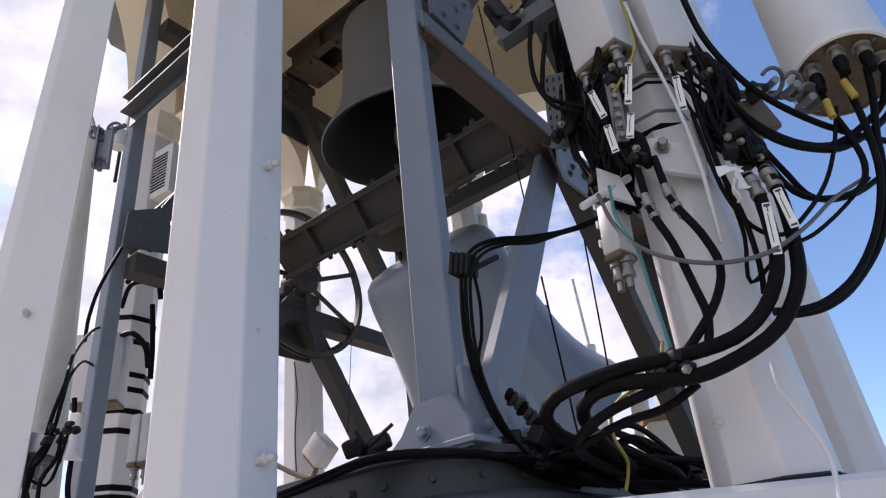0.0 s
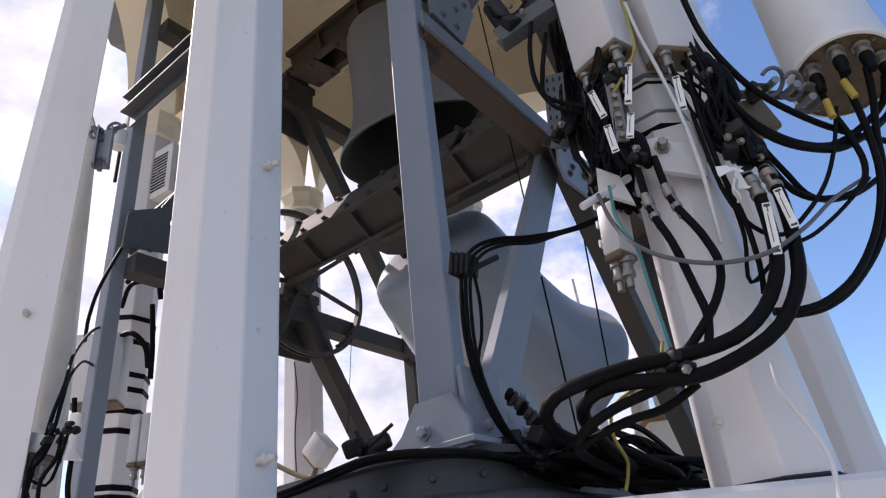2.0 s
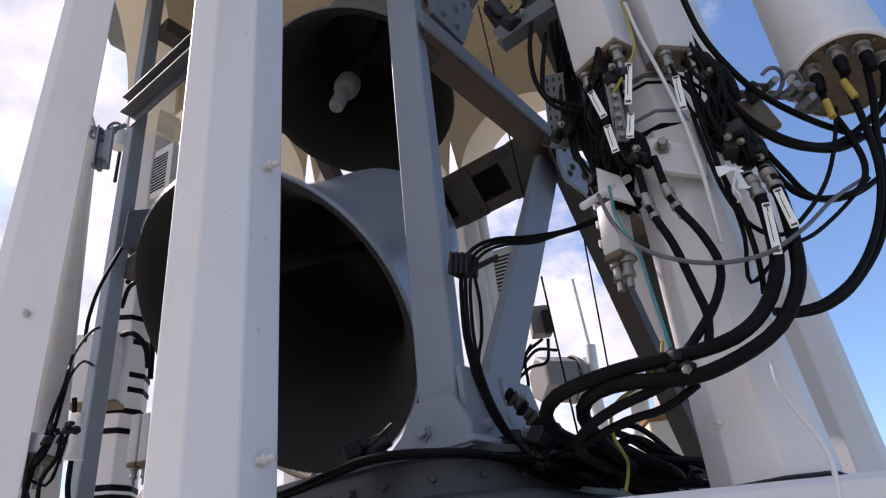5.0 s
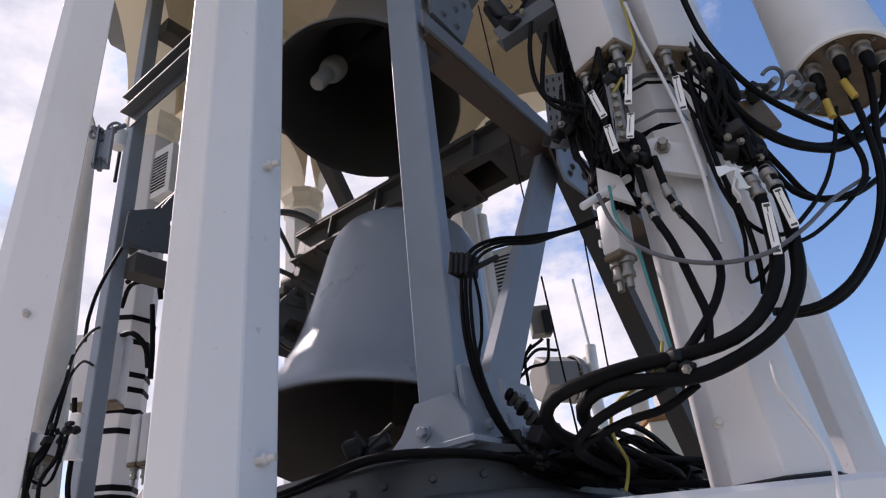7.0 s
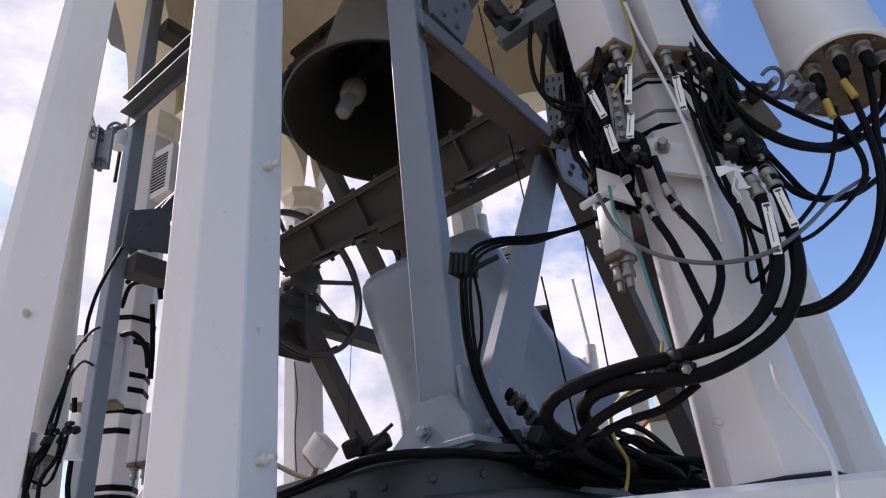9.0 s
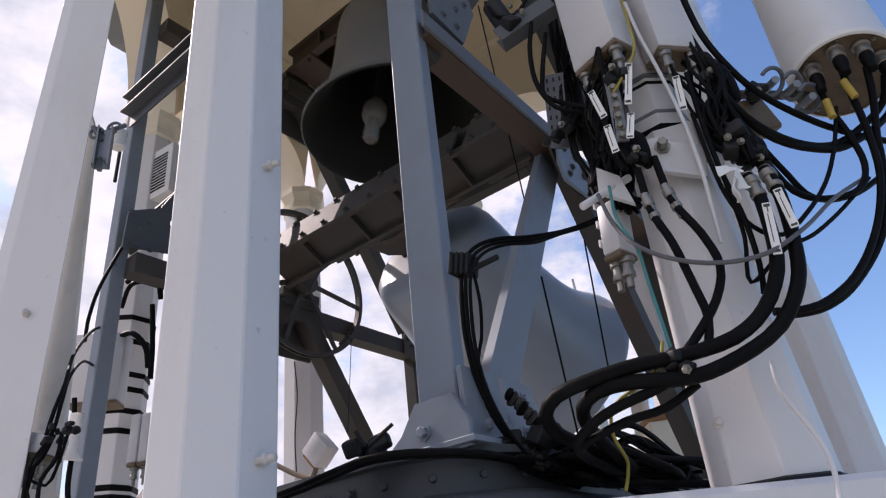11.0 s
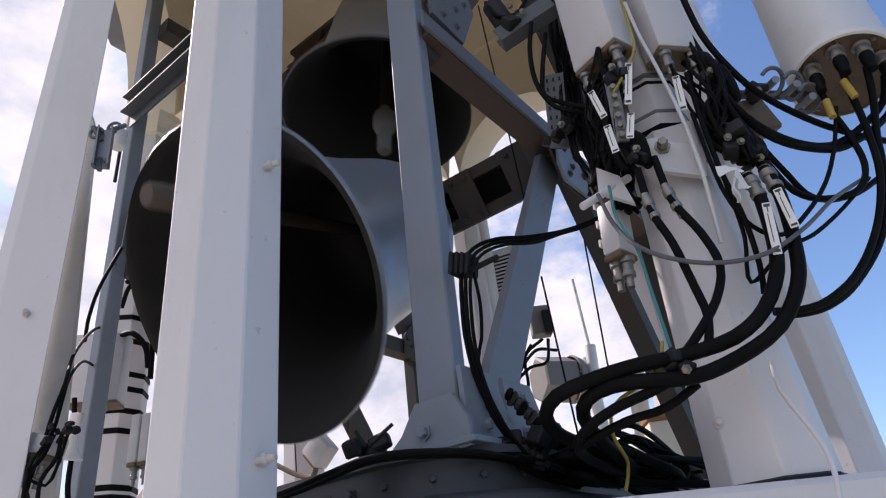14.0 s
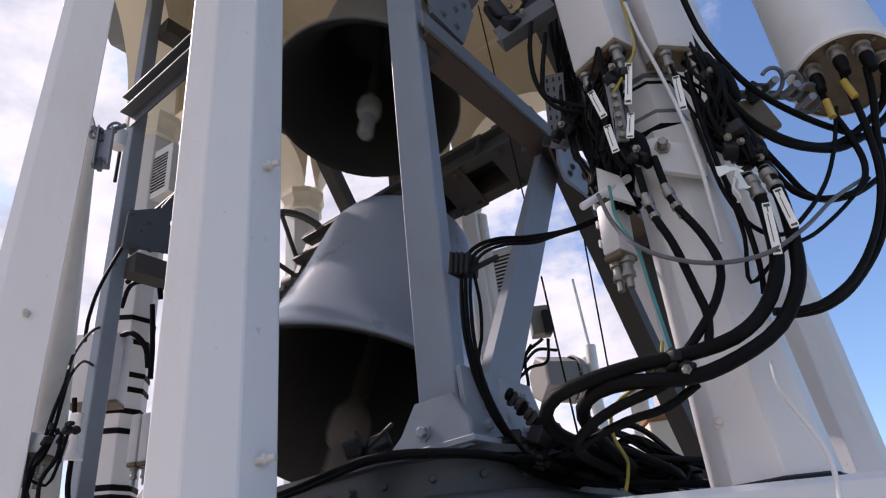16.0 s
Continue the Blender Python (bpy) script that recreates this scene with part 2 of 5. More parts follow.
def tube(bm, points, r, seg=8, step=0.03):
    line = spline(points, step)
    b = bmesh.new()
    rings, up = [], None
    for i, p in enumerate(line):
        d = (line[min(i + 1, len(line) - 1)] - line[max(i - 1, 0)]).normalized()
        if up is None:
            up = d.orthogonal().normalized()
        up = (up - d * up.dot(d)).normalized()
        w = d.cross(up)
        rings.append([b.verts.new(p + (up * math.cos(2 * math.pi * k / seg) + w * math.sin(2 * math.pi * k / seg)) * r) for k in range(seg)])
    for a, c in zip(rings, rings[1:]):
        for k in range(seg):
            j = (k + 1) % seg
            b.faces.new((a[k], a[j], c[j], c[k]))
    b.faces.new(rings[0][::-1])
    b.faces.new(rings[-1])
    add(bm, b)
    return bm


# ---- plan: the bell cage stands turned by -35 degrees in an eight-sided lantern ----
TURN = -35.14
MID = Vector((-0.144, 2.606, 0))
DA = Vector((math.cos(radians(TURN)), math.sin(radians(TURN)), 0))      # along the bells' axles
DS = Vector((math.sin(radians(TURN)), -math.cos(radians(TURN)), 0))     # swing direction, towards the terrace
UP = Vector((0, 0, 1))
LA, LS = 0.785, 0.90
AXLE_LOW, AXLE_HIGH = 3.162, 4.626
RING_Z = 1.88
DRUM_Z = 1.728


def cg(a, s, z):
    return MID + DA * a + DS * s + UP * z


# ---- ground and terrace ----
def ground():
    bm = bmesh.new()
    box(bm, (3000, 3000, 0.2), pose(0, 0, -40.1))
    tagged(part("ground", bm, M_LAND), "hazy green and brown land far below the tower", "ground", kind="structure")
    bm = bmesh.new()
    lathe(bm, [(5.2, -40), (5.2, -0.02), (5.0, 0), (0, 0)], 48, Matrix.Translation(MID), cap=False)
    tagged(part("floor", bm, M_STONE), "grey concrete terrace round the lantern", "floor", kind="structure")
    bm = bmesh.new()
    lathe(bm, [(1.64, 0), (1.64, DRUM_Z - 0.012), (1.628, DRUM_Z), (1.28, DRUM_Z), (1.28, 0)], 8, Matrix.Translation(MID) @ pose(0, 0, 0, 0, 0, -102), cap=False)
    # deck out of view, added to bounce light onto ceiling and bells
    deck = bmesh.new()
    lathe(deck, [(1.30, 1.60), (1.30, 1.668), (0, 1.668)], 8, Matrix.Translation(MID) @ pose(0, 0, 0, 0, 0, -102), cap=False)
    tagged(part("floor_deck", deck, M_DECK, smooth=False), "unseen pale deck under the bell cage, added to bounce light upwards", "floor", kind="structure")
    tagged(part("plinth", bm, M_WHITE, smooth=False), "white painted eight-sided plinth under the columns", "plinth", kind="structure")


ground()

# ---- lantern columns ----
COL = [-102.2, -59.5, -21, 32, 77, 123, 168, -146]
COL_R = 1.47
IMPOST = 4.25


def column(x, y, turn, label, width=0.225, top=IMPOST, taper=0.225):
    c = thing("column", label, "column", "columns of the lantern", at=pose(x, y, 0, 0, 0, turn))
    r = width / 2 / math.cos(math.pi / 8)
    bm = bmesh.new()
    lathe(bm, [(taper / 2 / math.cos(math.pi / 8), DRUM_Z - 0.02), (r, top)], 8)
    bmesh.ops.bevel(bm, geom=[e for e in bm.edges if abs(e.verts[0].co.z - e.verts[1].co.z) > 1], offset=0.003, segments=1, affect="EDGES")
    part("shaft", bm, M_WHITE, c, smooth=False)
    bm = bmesh.new()
    lathe(bm, [(r, top - 0.16), (r * 1.15, top - 0.15), (r * 1.15, top - 0.11), (r * 1.05, top - 0.10), (r * 1.3, top - 0.04), (r * 1.3, top)], 8)
    part("capital", bm, M_CREAM, c, "cream moulded capital", smooth=False)
    return c


def broad_column():
    """The column with one broad face, one chamfer and a square flank."""
    c = thing("column", "white painted column with a broad face and chamfered edge", "column", "columns of the lantern", at=pose(-1.083, 1.6, 0))
    bm = bmesh.new()
    rings = []
    for z, w in ((DRUM_Z - 0.02, 0.175), (IMPOST, 0.152)):
        rings.append([bm.verts.new((x, y, z)) for x, y in ((0, 0), (-w, 0), (-w - 0.06, 0.03), (-w - 0.085, 0.12), (-w - 0.04, 0.24), (-0.18, 0.24))])
    for i in range(6):
        j = (i + 1) % 6
        bm.faces.new((rings[0][i], rings[0][j], rings[1][j], rings[1][i]))
    bm.faces.new(rings[0])
    bm.faces.new(rings[1])
    bmesh.ops.bevel(bm, geom=[e for e in bm.edges if abs(e.verts[0].co.z - e.verts[1].co.z) > 1], offset=0.003, segments=1, affect="EDGES")
    part("shaft", bm, M_WHITE, c, smooth=False)
    bm = bmesh.new()
    lathe(bm, [(0.11, IMPOST - 0.16), (0.13, IMPOST - 0.15), (0.13, IMPOST - 0.11), (0.12, IMPOST - 0.10), (0.15, IMPOST - 0.04), (0.15, IMPOST)], 8, pose(-0.1, 0.1, 0))
    part("capital", bm, M_CREAM, c, "cream moulded capital", smooth=False)


COL_AT = []
for ang in COL:
    x, y = MID.x + COL_R * math.cos(radians(ang)), MID.y + COL_R * math.sin(radians(ang))
    COL_AT.append((x, y))
    if ang == -146:
        broad_column()
    elif ang == -102.2:
        column(-0.447, 1.168, ang + 7, "white painted eight-sided column of the bell lantern", 0.213, taper=0.213)
    elif ang == -21:
        column(1.235, 2.3, ang, "white painted eight-sided column of the bell lantern")
    elif ang != -59.5:
        column(x, y, ang, "white painted eight-sided column of the bell lantern")


def mast_column():
    """The column that carries the aerials: a wide foot, a collar and a slimmer shaft."""
    x, y = 0.572, 1.335
    c = thing("column", "white painted eight-sided column with aerial cables strapped to it", "column", "columns of the lantern", at=pose(x, y, 0, 0, 0, -59.5))
    k = 1 / math.cos(math.pi / 8) / 2
    bm = bmesh.new()
    lathe(bm, [(0.222 * k, DRUM_Z - 0.02), (0.170 * k, 2.44), (0.165 * k, 2.45)], 8)
    bmesh.ops.bevel(bm, geom=[e for e in bm.edges if abs(e.verts[0].co.z - e.verts[1].co.z) > 0.4], offset=0.003, segments=1, affect="EDGES")
    part("foot", bm, M_WHITE, c, smooth=False)
    bm = bmesh.new()
    lathe(bm, [(0.146 * k, 2.44), (0.146 * k, IMPOST)], 8)
    part("shaft", bm, M_WHITE, c, smooth=False)
    bm = bmesh.new()
    lathe(bm, [(0.222 * k, DRUM_Z), (0.246 * k, DRUM_Z + 0.001), (0.240 * k, DRUM_Z + 0.006), (0.222 * k, DRUM_Z + 0.010)], 8)
    part("foot_joint", bm, M_BLACKP, c, "black bitumen joint round the foot", smooth=False)
    for z, h, grow, m, lab in ((2.537, 0.016, 1.08, M_RUBBER, "black rubber band"), (2.588, 0.011, 1.03, M_GALV, "steel strap"), (2.68, 0.010, 1.04, M_RUBBER, "black rubber band"), (2.70, 0.012, 1.1, M_GALV, "steel strap"), (3.0, 0.02, 1.04, M_GALV, "steel strap")):
        bm = bmesh.new()
        lathe(bm, [(0.146 * k, z), (0.146 * k * grow, z + 0.002), (0.146 * k * grow, z + h - 0.002), (0.146 * k, z + h)], 8)
        part("strap", bm, m, c, lab, smooth=False)
    bm = bmesh.new()
    lathe(bm, [(r := 0.146 * k, IMPOST - 0.16), (r * 1.25, IMPOST - 0.15), (r * 1.25, IMPOST - 0.10), (r * 1.6, IMPOST - 0.04), (r * 1.6, IMPOST)], 8)
    part("capital", bm, M_CREAM, c, "cream moulded capital", smooth=False)


mast_column()


# ---- arcade and dome ----
def arcade():
    rad = 0.465
    th, top = 0.26, 5.31
    for k in range(8):
        a0, a1 = Vector((*COL_AT[k], 0)), Vector((*COL_AT[(k + 1) % 8], 0))
        d = (a1 - a0).normalized()
        nrm = Vector((d.y, -d.x, 0))
        span = (a1 - a0).length
        b = bmesh.new()
        half = span / 2 + 0.03
        n = 20
        arc = [(rad * math.cos(math.pi * i / n), IMPOST + 0.96 * rad * math.sin(math.pi * i / n)) for i in range(n + 1)]
        # wall above the arch, as strips from the arch up to the cornice
        fr = []
        pts = [(half, IMPOST, half, top)] + [(x, z, half if i == 0 else (-half if i == n else x), top) for i, (x, z) in enumerate(arc)] + [(-half, IMPOST, -half, top)]
        for x, z, xt, zt in pts:
            row = []
            for o in (-th / 2, th / 2):
                row.append(b.verts.new(Vector((x, o, z))))
                row.append(b.verts.new(Vector((xt if abs(x) < half else x, o, zt))))
            fr.append(row)
        for p, q in zip(fr, fr[1:]):
            for f in ((p[0], q[0], q[1], p[1]), (p[2], p[3], q[3], q[2]), (p[0], p[2], q[2], q[0]), (p[1], q[1], q[3], p[3])):
                if len({tuple(v.co) for v in f}) == 4:
                    b.faces.new(f)
        m = Matrix((d, nrm, UP)).transposed().to_4x4()
        m.translation = (a0 + a1) / 2
        bmesh.ops.transform(b, matrix=m, verts=b.verts)
        bmesh.ops.remove_doubles(b, verts=b.verts, dist=1e-4)
        tagged(part("wall_arch", b, M_CREAM, angle=25), "cream painted wall with a round arch on columns", "wall", "arches of the lantern", "structure")
    b = bmesh.new()
    zc = top
    ri = 1.36
    prof = [(1.62, zc - 0.34), (1.72, zc - 0.30), (1.90, zc - 0.24), (1.90, zc - 0.14), (1.98, zc - 0.10), (1.98, zc + 0.02), (1.6, zc + 0.1)]
    prof += [(1.5 * math.cos(t), zc + 0.1 + 1.3 * math.sin(t)) for t in [i * math.pi / 2 / 8 for i in range(1, 8)]] + [(0, zc + 1.42)]
    lathe(b, prof, 8, Matrix.Translation(MID) @ pose(0, 0, 0, 0, 0, -102), cap=False)
    tagged(part("roof_dome", b, [M_LEAD], smooth=False), "lead covered dome with a white cornice", "roof", kind="structure")
    b = bmesh.new()
    prof = [(ri + 0.12, zc - 0.06), (ri - 0.05, zc - 0.02), (ri - 0.06, zc + 0.05)] + [((ri - 0.06) * math.cos(t), zc + 0.05 + 0.9 * math.sin(t)) for t in [i * math.pi / 2 / 8 for i in range(1, 8)]] + [(0, zc + 0.96)]
    lathe(b, prof, 8, Matrix.Translation(MID) @ pose(0, 0, 0, 0, 0, -102), cap=False)
    tagged(part("ceiling", b, M_CREAM, smooth=False), "cream painted vaulted ceiling of the lantern", "ceiling", kind="structure")


arcade()


# ---- bell cage ----
def plate(bm, corners, normal, t):
    """A flat plate with the given corners, t thick along normal."""
    b = bmesh.new()
    n = Vector(normal).normalized() * t
    f = b.faces.new([b.verts.new(Vector(c)) for c in corners])
    r = bmesh.ops.extrude_face_region(b, geom=[f])
    bmesh.ops.translate(b, verts=[v for v in r["geom"] if isinstance(v, bmesh.types.BMVert)], vec=n)
    bmesh.ops.recalc_face_normals(b, faces=b.faces[:])
    add(bm, b)
    return bm


def cage():
    c = thing("bell_cage", "blue-grey bolted steel bell cage standing on a ring beam", "bell frame", at=Matrix.Translation(MID))

    def lc(a, s, z):
        return cg(a, s, z) - MID

    def bar(name, p, q, outline, side, m=M_BLUE, label="", bevel=0.0):
        bm = bmesh.new()
        extrude(bm, outline, p, q, side, bevel)
        return part(name, bm, m, c, label, smooth=False)

    def bolts(parent, spots, n, r=0.012, m=M_BLUE):
        for p in spots:
            bm = bmesh.new()
            bolt(bm, p, n, r, r)
            part("bolt", bm, m, parent, smooth=False)

    for a in (1, -1):
        for s in (1, -1):
            # front posts blue-grey, back posts dark grey
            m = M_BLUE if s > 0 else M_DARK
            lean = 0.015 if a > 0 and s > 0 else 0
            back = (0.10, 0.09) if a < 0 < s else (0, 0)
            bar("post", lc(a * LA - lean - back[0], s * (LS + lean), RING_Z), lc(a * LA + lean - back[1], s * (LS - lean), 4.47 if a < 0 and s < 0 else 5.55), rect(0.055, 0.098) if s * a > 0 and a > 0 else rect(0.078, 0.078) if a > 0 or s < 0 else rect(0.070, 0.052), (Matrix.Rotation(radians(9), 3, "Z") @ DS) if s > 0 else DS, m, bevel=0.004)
    # side frames under the bearings
    for a in (1, -1):
        for lvl, foot, beam_z in ((AXLE_LOW, RING_Z, 3.108 if a > 0 else 2.985), (AXLE_HIGH, 3.05 if a > 0 else 3.12, 4.39)):
            up = lvl == AXLE_HIGH
            hgt = 0.066 if (a > 0 and not up) else 0.09
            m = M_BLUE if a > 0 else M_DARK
            # right-hand web: rusty brown made darker, as the channel's inside is in shade
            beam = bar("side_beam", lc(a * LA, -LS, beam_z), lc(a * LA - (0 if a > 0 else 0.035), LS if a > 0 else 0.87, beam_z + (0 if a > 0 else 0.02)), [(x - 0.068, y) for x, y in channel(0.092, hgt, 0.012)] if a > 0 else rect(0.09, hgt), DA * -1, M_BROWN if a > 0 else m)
            node_z = beam_z - hgt / 2
            for s in (1, -1):
                front = a > 0 and s > 0 and not up
                end = 0.80 if not up else LS - 0.03
                aside = 0.075 if a < 0 < s and up else 0.012 if front else 0
                lift = 0.05 if a < 0 < s and not up else 0
                size = rect(0.03, 0.12) if front else rect(0.05, 0.06) if lift else rect(0.08, 0.085)
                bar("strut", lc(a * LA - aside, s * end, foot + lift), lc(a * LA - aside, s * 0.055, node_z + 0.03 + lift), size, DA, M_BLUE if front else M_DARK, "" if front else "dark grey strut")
            # bearing block on the beam
            bm = bmesh.new()
            box(bm, (0.09, 0.24, 0.05), Matrix.Translation(lc(a * LA, 0, lvl - 0.07)) @ pose(0, 0, 0, 0, 0, TURN), 0.006)
            lathe(bm, [(0.07, -0.045), (0.075, -0.04), (0.075, 0.04), (0.07, 0.045)], 24, Matrix.Translation(lc(a * LA, 0, lvl)) @ pose(0, 0, 0, 0, 0, TURN) @ pose(0, 0, 0, 0, 90, 0))
            if lvl - beam_z - hgt / 2 > 0.1:
                box(bm, (0.08, 0.2, lvl - 0.09 - beam_z - hgt / 2 + 0.01), Matrix.Translation(lc(a * LA, 0, (lvl - 0.09 + beam_z + hgt / 2) / 2)) @ pose(0, 0, 0, 0, 0, TURN), 0.004)
            part("bearing", bm, M_DARK, c, "dark grey bearing block")
            # node gusset
            bm = bmesh.new()
            o = 0.05
            plate(bm, [lc(a * (LA + o), s, z) for s, z in ((-0.2, node_z + 0.02), (-0.13, node_z - 0.16), (0.13, node_z - 0.16), (0.2, node_z + 0.02))], DA * a, 0.01)
            g = part("gusset", bm, M_DARK, c, smooth=False)
            bolts(g, [lc(a * (LA + o + 0.01), s, node_z + z) for s, z in ((-0.13, -0.01), (0.13, -0.01), (-0.09, -0.10), (0.09, -0.10), (0, -0.05))], DA * a, 0.01, M_DARK)
    # bolted fish plate where the right-hand beam is spliced
    bm = bmesh.new()
    plate(bm, [lc(LA + 0.075, s, z) for s, z in ((0.159, 3.102), (-0.169, 3.108), (-0.053, 2.901), (0.169, 2.895), (0.196, 2.964))], DA, 0.012)
    g = part("fish_plate", bm, M_BLUE, c, "blue-grey bolted splice plate", smooth=False)
    bolts(g, [lc(LA + 0.087, s, z) for s, z in ((0.130, 3.053), (0.046, 3.052), (-0.029, 3.044), (0.091, 2.989), (0.130, 2.939), (0.000, 2.989), (-0.028, 2.940))], DA, 0.010, M_DARK)
    # head gusset on the near post
    bm = bmesh.new()
    plate(bm, [lc(LA + 0.055, s, z) for s, z in ((0.86, 3.20), (0.86, 3.62), (0.66, 3.62), (0.60, 3.40), (0.70, 3.185))], DA, 0.012)
    g = part("gusset", bm, M_GREY, c, smooth=False)
    bolts(g, [lc(LA + 0.067, s, z) for s, z in ((0.80, 3.24), (0.73, 3.24), (0.80, 3.32), (0.72, 3.33), (0.80, 3.42), (0.70, 3.43), (0.66, 3.40))], DA, 0.010, M_GREY)
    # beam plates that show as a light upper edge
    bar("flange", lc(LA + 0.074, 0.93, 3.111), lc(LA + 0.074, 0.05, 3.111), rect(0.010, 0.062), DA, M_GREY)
    # gusset on the left-hand front post
    bm = bmesh.new()
    plate(bm, [lc(-0.80, s, z) for s, z in ((0.921, 3.239), (0.928, 3.063), (0.767, 3.094), (0.684, 3.109), (0.681, 3.190), (0.731, 3.245), (0.726, 3.419), (0.780, 3.315))], DA, 0.012)
    g = part("gusset", bm, M_STEEL, c, smooth=False)
    bolts(g, [lc(-0.788, s, z) for s, z in ((0.908, 3.236), (0.825, 3.218), (0.858, 3.167), (0.904, 3.086), (0.871, 3.084), (0.810, 3.087), (0.752, 3.102))], DA, 0.010, M_STEEL)
    # rails along the front
    for z in (3.90, 3.81):
        bar("front_rail", lc(-0.875, 0.96, z), lc(LA + 0.1, 0.96, z), [(-0.07, -0.03), (0, -0.03), (0, 0.03), (-0.008, 0.03), (-0.008, -0.022), (-0.07, -0.022)], UP, M_STEEL)
    # rail along the back, level with the front rails
    bar("back_rail", lc(-LA, -LS, 3.855), lc(LA, -LS, 3.855), rect(0.10, 0.08), UP, M_DARK)
    # gussets on the far post
    for z in (2.99, 4.40):
        bm = bmesh.new()
        plate(bm, [lc(-LA + 0.05, s, z + h) for s, h in ((-LS - 0.05, -0.12), (-LS + 0.13, -0.06), (-LS + 0.13, 0.06), (-LS + 0.03, 0.17), (-LS - 0.05, 0.17))], DA, 0.01)
        g = part("gusset", bm, M_DARK, c, smooth=False)
        bolts(g, [lc(-LA + 0.06, -LS + x, z + h) for x, h in ((0, -0.06), (0, 0.04), (0, 0.12), (0.07, 0.0), (0.1, 0.04), (0.04, 0.08))], DA, 0.009, M_DARK)
    # base frame: a rounded square of deep plate girders
    def outline(a, q, r, n=8):
        pts = []
        for ca, cs, start in ((a - r, q - r, 0), (-a + r, q - r, 90), (-a + r, -q + r, 180), (a - r, -q + r, 270)):
            pts += [(ca + r * math.cos(radians(start + 90 * i / n)), cs + r * math.sin(radians(start + 90 * i / n))) for i in range(n + 1)]
        return pts
    bm = bmesh.new()
    rings = []
    for off, z in ((-0.13, -0.21), (0.075, -0.21), (0.07, -0.15), (0.055, -0.105), (0.035, -0.09), (0, -0.086), (0, -0.02), (0.018, -0.016), (0.018, 0), (-0.13, 0)):
        rings.append([bm.verts.new(lc(a, q, RING_Z + z)) for a, q in outline(0.90 + off, 1.04 + off, 0.26 + off)])
    for p, q in zip(rings, rings[1:] + rings[:1]):
        for k in range(len(p)):
            j = (k + 1) % len(p)
            bm.faces.new((p[k], p[j], q[j], q[k]))
    ring = part("base_girder", bm, M_RING, c, "dark grey plate girder base with rounded corners")
    line = [lc(a, q, 0) for a, q in outline(0.90, 1.04, 0.26, 4)]
    for p, q in zip(line, line[1:] + line[:1]):
        n = max(1, int((q - p).length / 0.07))
        out = Vector(((q - p).y, -(q - p).x, 0)).normalized()
        if out.dot(p) < 0:
            out = -out
        for k in range(n):
            bm = bmesh.new()
            bolt(bm, p.lerp(q, (k + 0.5) / n) + UP * (RING_Z - 0.055), out, 0.0085, 0.011)
            part("bolt", bm, M_RING, ring, smooth=False)
    for a, q in ((0.0, 1.04), (0.90, 0.0)):
        bm = bmesh.new()
        box(bm, (0.03 if a < 0.9 else 0.014, 0.03 if a == 0.9 else 0.014, 0.16), Matrix.Translation(lc(a, q, RING_Z - 0.1)) @ pose(0, 0, 0, 0, 0, TURN), 0.002)
        part("seam_strip", bm, M_RING, ring, smooth=False)
    # shoes under the two near feet
    for s, w in ((LS, 0.17), (0.74, 0.11)):
        bm = bmesh.new()
        plate(bm, [lc(LA + x, s + 0.06, z) for x, z in ((-w, RING_Z - 0.005), (w * 0.5, RING_Z - 0.005), (w * 0.5, RING_Z + 0.05), (0.05, RING_Z + 0.11), (-0.05, RING_Z + 0.11), (-w * 0.55, RING_Z + 0.05))], DS, 0.012)
        g = part("shoe_plate", bm, M_BLUE, c, smooth=False)
        bolts(g, [lc(LA + x, s + 0.072, RING_Z + z) for x, z in ((-0.03, 0.045),)], DS, 0.013)
        bm = bmesh.new()
        plate(bm, [lc(LA + 0.055, s + y, z) for y, z in ((-0.16, RING_Z - 0.005), (0.05, RING_Z - 0.005), (0.05, RING_Z + 0.17), (-0.07, RING_Z + 0.17))], DA, 0.012)
        g = part("shoe_plate", bm, M_BLUE, c, smooth=False)
        bolts(g, [lc(LA + 0.067, s + y, RING_Z + z) for y, z in ((-0.09, 0.05), (-0.02, 0.05), (-0.03, 0.13))], DA, 0.012)
        bm = bmesh.new()
        box(bm, (0.2, 0.16, 0.014), Matrix.Translation(lc(LA, s, RING_Z + 0.007)) @ pose(0, 0, 0, 0, 0, TURN), 0.002)
        part("base_plate", bm, M_BLUE, c, smooth=False)


cage()


# ---- bells ----
WHEEL_A = -0.722


